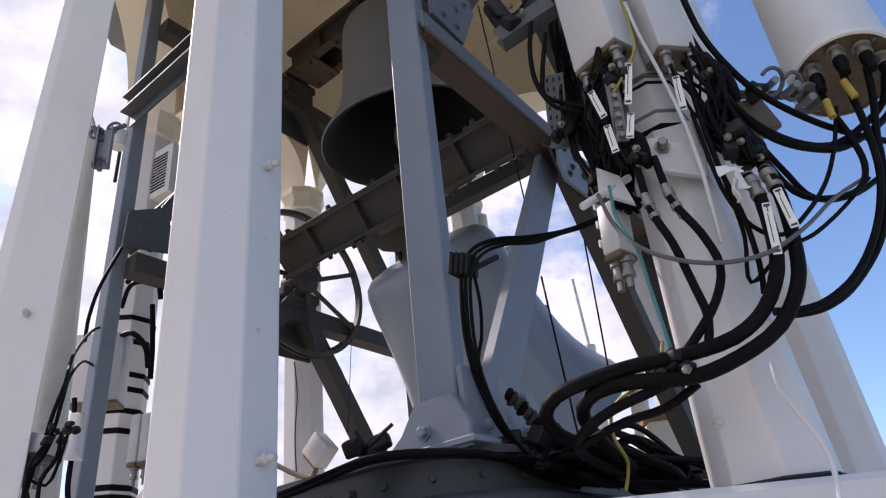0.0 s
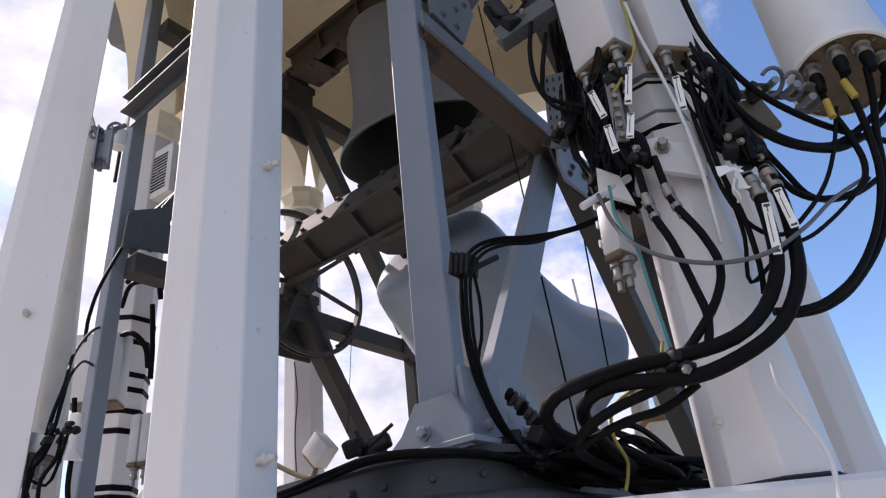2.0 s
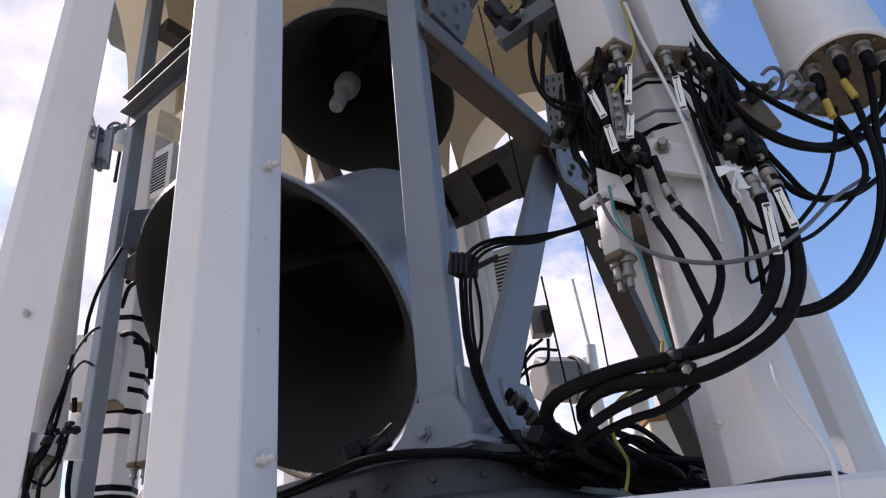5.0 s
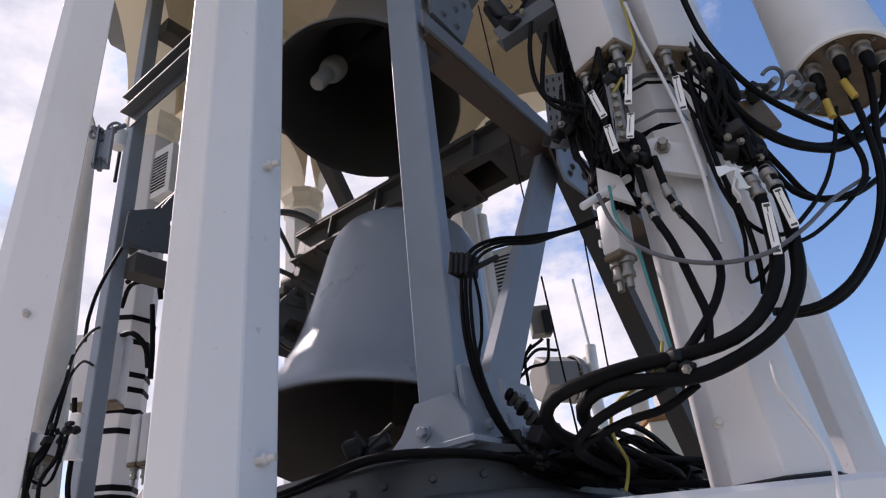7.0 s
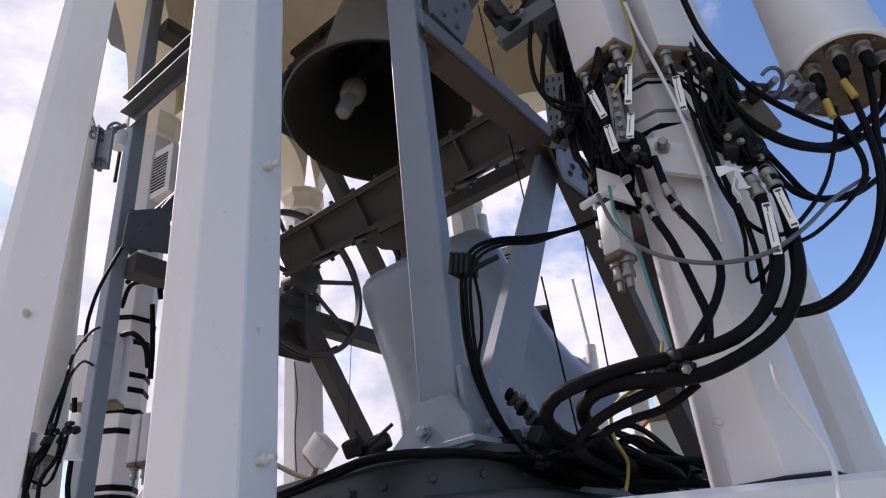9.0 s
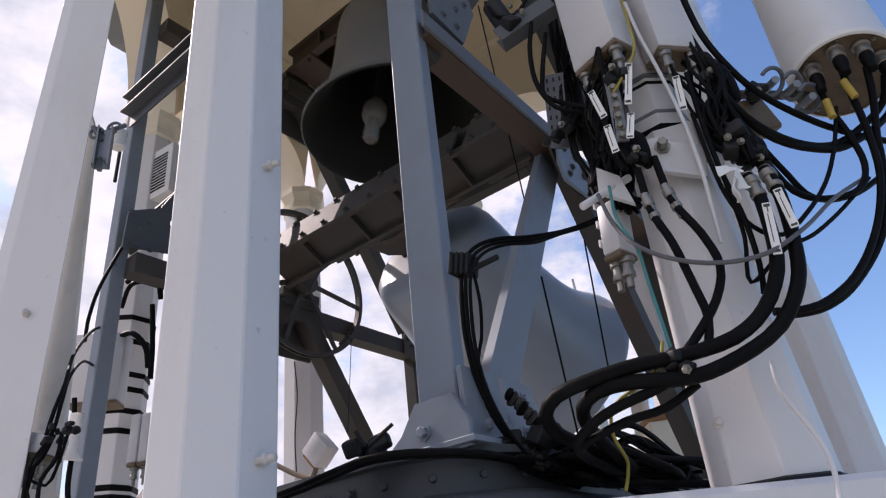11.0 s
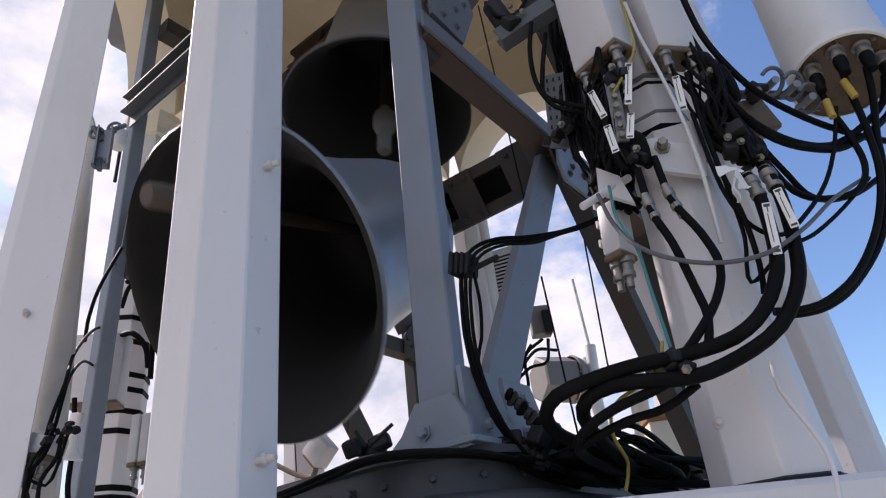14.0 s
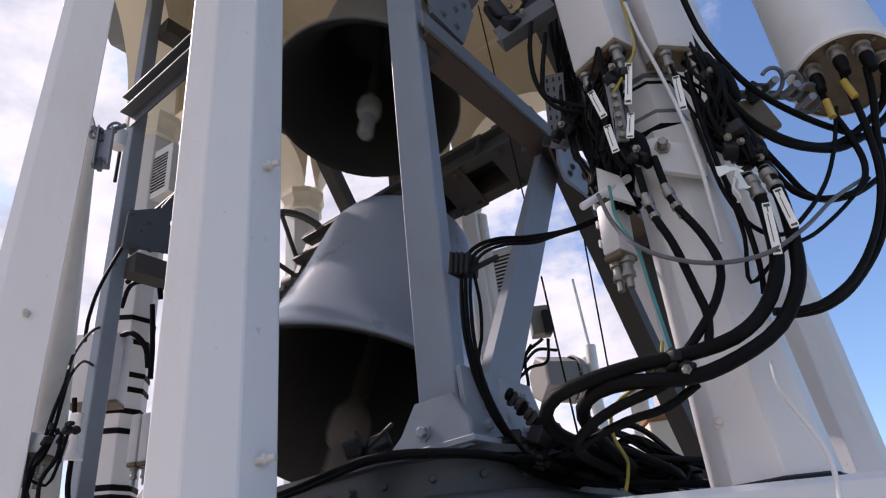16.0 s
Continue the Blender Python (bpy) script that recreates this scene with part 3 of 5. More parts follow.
def bell(name, axle, R, h, label, iron, tongue, paint, hz, hh, cover):
    """hz, hh: middle and height of the headstock over the axle; cover: how far its closed top reaches."""
    t = thing(name, label, "bell", "swinging bells", at=pose(MID.x, MID.y, axle, 0, 0, TURN))
    prof = [(0.992, -0.003), (1.0, 0.004), (0.998, 0.03), (0.975, 0.07), (0.915, 0.155), (0.845, 0.27), (0.785, 0.40), (0.735, 0.56), (0.695, 0.76), (0.66, 1.0), (0.637, 1.25), (0.62, 1.45), (0.60, 1.58), (0.57, 1.65), (0.51, 1.695), (0.42, 1.715), (0.30, 1.722), (0.15, 1.725)]
    bm = bmesh.new()
    lathe(bm, [(r * R, z * R - h) for r, z in prof], 64, None, cap=False)
    part("bell_shell", bm, paint, t, angle=60)
    # lining whose near-black colour carries the shade of the hollow
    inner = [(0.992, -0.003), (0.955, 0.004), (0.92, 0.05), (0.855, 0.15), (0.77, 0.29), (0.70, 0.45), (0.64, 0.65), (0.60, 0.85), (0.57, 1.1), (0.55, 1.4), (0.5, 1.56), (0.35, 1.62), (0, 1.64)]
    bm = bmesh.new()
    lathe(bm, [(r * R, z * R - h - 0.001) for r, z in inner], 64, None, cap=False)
    part("bell_inside", bm, M_BELLIN, t, "bare inside of the bell, near-black for the shade in it", angle=60)
    bm = bmesh.new()
    top = 1.725 * R - h
    lathe(bm, [(0.2 * R, top - 0.01), (0.15 * R, top + 0.03), (0.15 * R, hz - hh / 2 - 0.04), (0.26 * R, hz - hh / 2 - 0.038), (0.26 * R, hz - hh / 2 - 0.012)], 24)
    part("crown", bm, iron, t, "dark iron crown bolt")
    # headstock of two channels with plates across
    L = 1.46
    hs = bmesh.new()
    for s in (-1, 1):
        extrude(hs, channel(0.05, hh, 0.014), Vector((-L / 2, s * 0.065, hz)), Vector((L / 2, s * 0.065, hz)), (0, s, 0))
    part("headstock_beam", hs, iron, t, "dark grey steel channel headstock", smooth=False)
    rows = [(hz + hh / 2 + 0.007, 1, ((-L / 4 + cover / 2, L / 2 + cover), (0.62, 0.2)))]
    rows.append((hz - hh / 2 - 0.007, -1, ((-0.62, 0.2), (-0.3, 0.14), (0, 0.30), (0.3, 0.14), (0.62, 0.2))))
    for z, up, spans in rows:
        for x, ln in spans:
            bm = bmesh.new()
            box(bm, (ln, 0.236, 0.014), pose(x, 0, z), 0.003)
            pl = part("cross_plate", bm, iron, t, smooth=False)
            n = max(2, round(ln / 0.13))
            for u in range(n):
                for v in (-1, 1):
                    bm = bmesh.new()
                    bolt(bm, (x + ln * ((u + 0.5) / n - 0.5) * 1.1, v * 0.09, z + 0.007 * up), (0, 0, up), 0.012, 0.016)
                    part("bolt", bm, iron, pl, smooth=False)
    for sd in (-1, 1):
        for x in (-0.45, -0.13, 0.13, 0.45):
            bm = bmesh.new()
            box(bm, (0.012, 0.036, hh - 0.03), pose(x, sd * 0.098, hz), 0.002)
            part("rib", bm, iron, t, smooth=False)
    # packing and hanger plates between headstock and crown
    gap = hz - hh / 2 - 0.014 - (top + 0.005)
    if gap > 0.1:
        for sd in (-1, 1):
            bm = bmesh.new()
            plate(bm, [(x, sd * 0.075, hz - hh / 2 - 0.014 + z) for x, z in ((-0.20, 0), (0.20, 0), (0.13, -gap * 0.55), (0.06, -gap * 0.75), (-0.06, -gap * 0.75), (-0.13, -gap * 0.55))], (0, sd, 0), 0.014)
            part("hanger_plate", bm, iron, t, smooth=False)
        for sd in (-1, 1):
            bm = bmesh.new()
            rod(bm, (sd * 0.12, 0, top - 0.02), (sd * 0.12, 0, hz - hh / 2), 0.017, 10)
            part("hanger_rod", bm, iron, t)
    for s in (-1, 1):
        bm = bmesh.new()
        rod(bm, (s * (L / 2 - 0.02), 0, 0), (s * (LA + 0.1), 0, 0), 0.035, 16)
        part("axle", bm, iron, t)
    for s in (-1, 1):
        bm = bmesh.new()
        box(bm, (0.05, 0.16, max(0.08, hz + hh / 2)), pose(s * (L / 2 - 0.035), 0, max(0.08, hz + hh / 2) / 2 - 0.03), 0.004)
        part("axle_plate", bm, iron, t, smooth=False)
    cm = bmesh.new()
    k = R / 0.55 * 1.14
    lathe(cm, [(0.026 * k, -0.675 * k), (0.040 * k, -0.705 * k), (0.056 * k, -0.725 * k), (0.061 * k, -0.75 * k), (0.061 * k, -0.80 * k), (0.052 * k, -0.83 * k), (0.037 * k, -0.842 * k), (0.036 * k, -0.965 * k), (0.031 * k, -0.978 * k), (0, -0.98 * k)], 24, None, cap=False)
    cl = part("clapper", cm, tongue, t, "iron clapper with a ball and tail")
    cm = bmesh.new()
    lathe(cm, [(0.03 * k, 0.02), (0.022 * k, -0.1 * k), (0.026 * k, -0.675 * k)], 16)
    part("shank", cm, M_SHANK, cl, "dark rusty shank of the clapper")
    cl.location = (0, 0, -0.36 * R)
    return t, cl


def rope_wheel(R):
    """The spoked wheel on the large bell's axle that turns it."""
    t = thing("rope_wheel", "dark grey spoked drive wheel with a grooved rim", "wheel", at=Matrix.Translation(cg(WHEEL_A, 0, AXLE_LOW)) @ pose(0, 0, 0, 0, 0, TURN))
    n = 64
    sect = [(-0.012, 0.016), (0.012, 0.016), (0.012, 0.009), (-0.003, 0.009), (-0.003, -0.009), (0.012, -0.009), (0.012, -0.016), (-0.012, -0.016)]
    bm = bmesh.new()
    rings = []
    for i in range(n):
        g = 2 * math.pi * i / n
        rings.append([bm.verts.new((v, -(R + u) * math.cos(g), (R + u) * math.sin(g))) for u, v in sect])
    for p, q in zip(rings, rings[1:] + rings[:1]):
        for k in range(8):
            bm.faces.new((p[k], p[(k + 1) % 8], q[(k + 1) % 8], q[k]))
    part("rim", bm, M_DARK, t)
    for i in range(7):
        g = radians(-112 + 360 / 7 * i)
        bm = bmesh.new()
        extrude(bm, rect(0.010, 0.024), (0, -0.05 * math.cos(g), 0.05 * math.sin(g)), (0, -(R - 0.01) * math.cos(g), (R - 0.01) * math.sin(g)), (1, 0, 0))
        part("spoke", bm, M_DARK, t, smooth=False)
    bm = bmesh.new()
    lathe(bm, [(0.06, -0.03), (0.07, -0.025), (0.07, 0.025), (0.06, 0.03)], 20, pose(0, 0, 0, 0, 90, 0))
    part("hub", bm, M_DARK, t)
    for g in (-90, -85, -80, -75, -70):
        g = radians(g)
        bm = bmesh.new()
        box(bm, (0.034, 0.016, 0.016), Matrix.Translation((0, -(R - 0.018) * math.cos(g), (R - 0.018) * math.sin(g))), 0.003)
        part("rope_clip", bm, M_DARK, t, smooth=False)
    return t


drive_wheel = rope_wheel(0.395)
low_bell, low_clapper = bell("large_bell", AXLE_LOW, 0.55, 1.071, "large grey-blue painted bell swinging on a steel headstock", M_DARK, M_CLAP_RUSTY, M_BELL, 0.155, 0.175, 0.46)
high_bell, high_clapper = bell("small_bell", AXLE_HIGH, 0.462, 0.918, "smaller grey painted bell swinging above the large one", M_BROWN, M_CLAP, M_BELL_DARK, 0.02, 0.15, -0.1)


# ---- aerials and cables ----
def cable(label, pts, r, m=M_RUBBER, seg=8, group="aerial cables", name="cable", ends=()):
    """A cable through the points; ends: (point, next point, radius) of a connector on it."""
    bm = bmesh.new()
    tube(bm, pts, r, seg, max(0.02, r * 2))
    ob = tagged(part(name, bm, m, angle=60), label, "cable", group)
    for p, q, k in ends:
        bm = bmesh.new()
        mt, ln = frame_of(p, q)
        lathe(bm, [(k * 0.75, 0), (k * 0.75, 0.012), (k, 0.014), (k, 0.030), (k * 0.8, 0.032), (k * 0.8, 0.050), (k * 0.95, 0.052), (k * 0.95, 0.062), (k * 0.65, 0.066), (k * 0.6, 0.085)], 12, mt)
        part("connector", bm, M_NICKEL, ob, "dull nickel screw connector")
    return ob


def tag_label(p, along, face, ln=0.06, w=0.016):
    """A white cable tag with dark printed bars."""
    t = thing("cable_tag", "white plastic cable tag with dark printing", "label", "cable tags")
    z = Vector(along).normalized()
    n = (Vector(face) - z * Vector(face).dot(z)).normalized()
    x = z.cross(n)
    m = Matrix((x, n, z)).transposed().to_4x4()
    m.translation = Vector(p)
    t.matrix_world = m
    bm = bmesh.new()
    box(bm, (w, 0.002, ln), None, 0.0007)
    part("tag_plate", bm, M_LABEL, t, smooth=False)
    for off, ww, hh in ((0.0, 0.10, 0.55), (0.44, 0.7, 0.05), (-0.44, 0.7, 0.05), (-0.36, 0.12, 0.10)):
        bm = bmesh.new()
        box(bm, (w * ww, 0.001, ln * hh), pose(w * 0.1 if off == 0 else 0, 0.0016, off * ln))
        part("printed_bar", bm, M_INK, t, "dark printed bar", smooth=False)
    return t


TOCAM = Vector((-0.35, -0.75, -0.5))


def mast_gear():
    # thick feeders that sweep from the mast down over the cage foot
    thick = "thick black feeder cable looping from the mast column"
    cable(thick, [(0.647, 1.160, 2.317), (0.650, 1.150, 2.256), (0.631, 1.130, 2.148), (0.610, 1.120, 2.079), (0.561, 1.120, 2.008), (0.493, 1.120, 1.963), (0.405, 1.130, 1.946), (0.310, 1.140, 1.940), (0.229, 1.160, 1.929), (0.171, 1.180, 1.914), (0.151, 1.220, 1.893), (0.170, 1.260, 1.867), (0.227, 1.320, 1.847), (0.297, 1.400, 1.827)], 0.0135, seg=12, ends=[((0.648, 1.160, 2.320), (0.650, 1.150, 2.256), 0.017)])
    cable(thick, [(0.693, 1.170, 2.335), (0.691, 1.150, 2.257), (0.666, 1.130, 2.125), (0.636, 1.120, 2.046), (0.577, 1.120, 1.973), (0.491, 1.120, 1.927), (0.399, 1.120, 1.902), (0.302, 1.140, 1.912), (0.242, 1.170, 1.910), (0.217, 1.200, 1.891), (0.230, 1.250, 1.869), (0.270, 1.320, 1.842), (0.327, 1.400, 1.807)], 0.0135, seg=12, ends=[((0.694, 1.170, 2.337), (0.691, 1.150, 2.257), 0.017)])
    cable(thick, [(0.400, 1.140, 1.921), (0.338, 1.140, 1.894), (0.265, 1.150, 1.873), (0.215, 1.180, 1.851), (0.197, 1.220, 1.830), (0.229, 1.300, 1.817), (0.303, 1.400, 1.804)], 0.0095, seg=10)
    cable(thick, [(0.416, 1.150, 1.897), (0.354, 1.160, 1.865), (0.284, 1.170, 1.853), (0.218, 1.200, 1.833), (0.208, 1.250, 1.825), (0.281, 1.400, 1.807)], 0.008, seg=10)
    # jumpers on the face of the mast
    jump = "black coaxial jumper cable with screw connectors"
    cable(jump, [(0.434, 1.170, 2.374), (0.428, 1.150, 2.259), (0.446, 1.140, 2.174), (0.456, 1.130, 2.076), (0.463, 1.130, 2.009), (0.446, 1.130, 1.954)], 0.0085, ends=[((0.426, 1.155, 2.300), (0.432, 1.150, 2.241), 0.012)])
    cable(jump, [(0.476, 1.170, 2.398), (0.476, 1.150, 2.275), (0.506, 1.140, 2.189), (0.516, 1.130, 2.109), (0.488, 1.130, 2.042), (0.437, 1.130, 1.982), (0.403, 1.130, 1.949)], 0.0085, ends=[((0.472, 1.155, 2.317), (0.482, 1.150, 2.254), 0.012)])
    cable("thin grey cable slung across the mast column", [(0.346, 1.200, 2.342), (0.352, 1.170, 2.251), (0.379, 1.140, 2.175), (0.438, 1.120, 2.127), (0.514, 1.110, 2.105), (0.602, 1.110, 2.114), (0.700, 1.130, 2.167), (0.825, 1.200, 2.260), (0.983, 1.300, 2.360)], 0.0045, M_GREYCAB)
    # cables between the drum aerial and the mast
    loop = "black coaxial cable hanging in a loop from the drum aerial"
    cable(loop, [(1.021, 1.250, 2.645), (1.021, 1.260, 2.584), (1.021, 1.270, 2.470), (0.997, 1.270, 2.344), (0.936, 1.270, 2.219), (0.842, 1.250, 2.112), (0.750, 1.230, 2.052), (0.683, 1.220, 2.034), (0.628, 1.220, 2.037)], 0.0085)
    cable(loop, [(1.068, 1.235, 2.630), (1.067, 1.260, 2.559), (1.044, 1.280, 2.458), (1.005, 1.280, 2.319), (0.941, 1.280, 2.196), (0.833, 1.260, 2.092), (0.745, 1.240, 2.042), (0.674, 1.230, 2.030), (0.644, 1.220, 2.034)], 0.0085)
    cable(loop, [(0.987, 1.300, 2.645), (0.976, 1.290, 2.564), (0.982, 1.280, 2.476), (0.984, 1.280, 2.385), (0.937, 1.270, 2.315), (0.842, 1.250, 2.290), (0.765, 1.220, 2.302), (0.724, 1.200, 2.363)], 0.0075)
    cable(loop, [(1.122, 1.260, 2.619), (1.117, 1.300, 2.568), (1.060, 1.330, 2.522), (0.930, 1.280, 2.446), (0.806, 1.220, 2.431), (0.728, 1.200, 2.484), (0.682, 1.190, 2.576), (0.661, 1.200, 2.716), (0.638, 1.220, 2.924), (0.636, 1.250, 3.096)], 0.009)
    cable(loop, [(1.203, 1.330, 2.637), (1.142, 1.340, 2.553), (0.982, 1.300, 2.453), (0.850, 1.240, 2.421), (0.757, 1.210, 2.447), (0.704, 1.200, 2.530), (0.687, 1.200, 2.638), (0.668, 1.210, 2.803), (0.659, 1.220, 2.920), (0.666, 1.250, 3.090)], 0.009)
    cable(loop, [(1.126, 1.360, 2.491), (1.043, 1.330, 2.498), (0.911, 1.270, 2.514), (0.790, 1.220, 2.568), (0.729, 1.200, 2.649), (0.703, 1.210, 2.777), (0.700, 1.220, 2.934)], 0.008)
    cable(loop, [(1.081, 1.340, 2.397), (0.940, 1.300, 2.319), (0.826, 1.260, 2.302), (0.755, 1.210, 2.354), (0.712, 1.190, 2.430), (0.680, 1.180, 2.516), (0.666, 1.180, 2.587)], 0.007)
    cable(loop, [(0.986, 1.280, 2.554), (0.929, 1.270, 2.435), (0.862, 1.250, 2.335), (0.775, 1.220, 2.248), (0.687, 1.190, 2.187), (0.623, 1.170, 2.205), (0.596, 1.170, 2.284), (0.590, 1.170, 2.380), (0.595, 1.180, 2.513)], 0.005)
    cable(loop, [(0.993, 1.300, 2.358), (0.874, 1.260, 2.265), (0.766, 1.220, 2.193), (0.687, 1.200, 2.160), (0.591, 1.190, 2.092), (0.606, 1.180, 2.187), (0.609, 1.180, 2.296), (0.610, 1.180, 2.384)], 0.0045)
    cable(loop, [(0.616, 1.180, 2.630), (0.604, 1.170, 2.487), (0.604, 1.170, 2.348), (0.614, 1.170, 2.220), (0.609, 1.170, 2.117), (0.607, 1.190, 2.065)], 0.006)
    for pts, r, m, lab in (
            ([(0.524, 1.160, 2.863), (0.530, 1.160, 2.754), (0.542, 1.150, 2.614), (0.552, 1.145, 2.483), (0.554, 1.145, 2.352), (0.550, 1.150, 2.257), (0.546, 1.160, 2.171)], 0.0045, M_WHITECAB, "thin white cable down the mast column"),
            ([(0.371, 1.190, 2.353), (0.359, 1.160, 2.251), (0.379, 1.150, 2.176), (0.382, 1.150, 2.102), (0.385, 1.150, 2.031), (0.388, 1.150, 1.958)], 0.0035, M_TEAL, "thin teal earth wire on the mast"),
            ([(0.523, 1.170, 2.885), (0.518, 1.165, 2.800), (0.509, 1.160, 2.710), (0.468, 1.160, 2.636), (0.432, 1.170, 2.590)], 0.0035, M_YELLOW, "thin yellow-green earth wire on the mast"),
            ([(0.376, 1.150, 1.982), (0.356, 1.150, 1.936), (0.307, 1.170, 1.906), (0.272, 1.200, 1.888), (0.271, 1.250, 1.848), (0.309, 1.350, 1.811), (0.292, 1.350, 1.760)], 0.0035, M_YELLOW, "thin yellow-green earth wire on the mast"),
            ([(0.579, 1.200, 1.934), (0.571, 1.190, 1.879), (0.587, 1.180, 1.823), (0.598, 1.170, 1.776), (0.591, 1.150, 1.731), (0.570, 1.130, 1.670)], 0.0048, M_WHITE, "white painted cable down the column foot")):
        cable(lab, pts, r, m)
    # dense bundle on the inner side of the mast
    rng = random.Random(7)
    for i in range(16):
        o = [rng.uniform(-1, 1) for _ in range(8)]
        base = Vector((0.487, 1.500, 3.390))
        a, b, c, d = Vector((0.439, 1.420, 3.049)), Vector((0.409, 1.400, 2.792)), Vector((0.398, 1.360, 2.587)), Vector((0.402, 1.300, 2.423))
        j = lambda k, v: v + Vector((o[k] * 0.045, o[k + 1] * 0.03, o[k + 2] * 0.012))
        cable("black coaxial cable in a bundle beside the mast", [j(0, base), j(1, a), j(2, b), j(3, c), j(4, d)], rng.choice((0.006, 0.0075, 0.005)), seg=6)
    # nearer strands of the bundle, tied behind the tags, and the knot above the drum's cables
    for i in range(22):
        j = lambda v, k=1.0: Vector(v) + Vector((rng.uniform(-0.035, 0.03), rng.uniform(-0.03, 0.03), rng.uniform(-0.02, 0.02))) * k
        if i < 13:
            line = [j((0.470, 1.32, 3.02)), j((0.452, 1.30, 2.753)), j((0.437, 1.29, 2.587)), j((0.428, 1.28, 2.435)), j((0.424, 1.27, 2.33))]
        else:
            line = [j((0.668, 1.22, 2.74)), j((0.681, 1.2, 2.603), 1.3), j((0.660, 1.2, 2.50), 1.3), j((0.668, 1.2, 2.425), 1.3), j((0.690, 1.18, 2.36))]
        cable("black coaxial cable in a bundle beside the mast", line, rng.choice((0.005, 0.0065, 0.008)), seg=6)
    for p, q in (((0.676, 1.195, 2.690), (0.686, 1.19, 2.575)), ((0.700, 1.20, 2.655), (0.716, 1.20, 2.560)), ((0.640, 1.185, 2.455), (0.652, 1.18, 2.385)), ((0.684, 1.185, 2.462), (0.697, 1.18, 2.392)), ((0.712, 1.19, 2.420), (0.700, 1.185, 2.36)), ((0.455, 1.185, 2.475), (0.462, 1.18, 2.395))):
        bm = bmesh.new()
        m, ln = frame_of(p, q)
        lathe(bm, [(0.008, -0.01), (0.017, 0.006), (0.020, ln * 0.3), (0.019, ln * 0.6), (0.014, ln - 0.004), (0.008, ln + 0.012)], 10, m)
        tagged(part("cable_joint", bm, M_RUBBER), "thick black taped cable joint on the mast", "cable joint", "taped joints")
    # cable loops on the near side of the bundle
    for pts in ([(0.319, 1.300, 2.985), (0.296, 1.300, 2.870), (0.295, 1.300, 2.760), (0.330, 1.300, 2.677), (0.403, 1.300, 2.647)], [(0.355, 1.320, 2.956), (0.316, 1.300, 2.796), (0.309, 1.300, 2.719), (0.367, 1.300, 2.681), (0.415, 1.280, 2.646)],
                [(0.434, 1.250, 2.690), (0.431, 1.220, 2.548), (0.425, 1.180, 2.421), (0.448, 1.160, 2.380)], [(0.422, 1.260, 2.759), (0.398, 1.240, 2.597), (0.395, 1.200, 2.464), (0.407, 1.170, 2.378)], [(0.215, 1.350, 3.141), (0.236, 1.330, 3.055), (0.293, 1.330, 3.057), (0.338, 1.330, 3.131)]):
        cable("black cable loop tied to the mast bracket", pts, 0.0065, seg=6)
    # thin grey plastic tags
    for p, q in (((0.376, 1.15, 2.586), (0.39, 1.15, 2.508)), ((0.481, 1.15, 2.656), (0.45, 1.15, 2.536)), ((0.39, 1.15, 2.485), (0.393, 1.15, 2.411)), ((0.45, 1.15, 2.511), (0.431, 1.15, 2.443)), ((0.574, 1.15, 2.6), (0.565, 1.15, 2.501)), ((0.640, 1.12, 2.226), (0.618, 1.11, 2.108)), ((0.672, 1.12, 2.255), (0.670, 1.11, 2.160))):
        p, q = Vector(p), Vector(q)
        tag_label((p + q) / 2, q - p, TOCAM, (q - p).length)
    # clamp blocks where cables cross
    rng = random.Random(11)
    for p, n, r in (((0.382, 1.125, 1.929), 6, 0.028), ((0.437, 1.160, 2.408), 6, 0.022), ((0.673, 1.190, 2.630), 7, 0.03), ((0.660, 1.185, 2.427), 10, 0.045), ((0.692, 1.190, 2.372), 5, 0.03), ((0.446, 1.170, 2.649), 5, 0.03), ((0.812, 1.260, 2.609), 5, 0.035), ((0.307, 1.330, 3.043), 8, 0.06), ((0.325, 1.340, 2.628), 6, 0.04)):
        t = thing("cable_clamp", "black plastic clamp blocks holding crossed cables", "clamp", "cable clamps")
        for i in range(n):
            bm = bmesh.new()
            q = Vector(p) + Vector((rng.uniform(-1, 1), rng.uniform(-0.5, 0.5), rng.uniform(-1, 1))) * r * 0.8
            box(bm, [rng.uniform(0.4, 1.0) * r for _ in range(3)], Matrix.Translation(q) @ pose(0, 0, 0, rng.uniform(-40, 40), rng.uniform(-40, 40), rng.uniform(0, 90)), r * 0.12, 2)
            part("clamp_block", bm, M_BLACKP, t)
        for i in range(max(1, n // 4)):
            bm = bmesh.new()
            bolt(bm, Vector(p) + TOCAM.normalized() * r * 0.8 + Vector((rng.uniform(-1, 1), 0, rng.uniform(-1, 1))) * r * 0.6, TOCAM + Vector((rng.uniform(-0.3, 0.3), 0, rng.uniform(-0.3, 0.3))), 0.006, 0.012)
            part("bolt", bm, M_NICKEL, t, "steel bolt", smooth=False)
    # short tails between the sockets and the crossing cables
    for i in range(26):
        a = Vector((0.697, 1.200, 2.654)) + Vector((rng.uniform(-0.12, 0.03), rng.uniform(-0.03, 0.03), rng.uniform(-0.05, 0.06)))
        b = Vector((0.641, 1.180, 2.506)) + Vector((rng.uniform(-0.05, 0.05), rng.uniform(-0.025, 0.025), rng.uniform(-0.03, 0.03)))
        c = Vector((0.660, 1.185, 2.411)) + Vector((rng.uniform(-0.04, 0.05), rng.uniform(-0.025, 0.025), rng.uniform(-0.03, 0.03)))
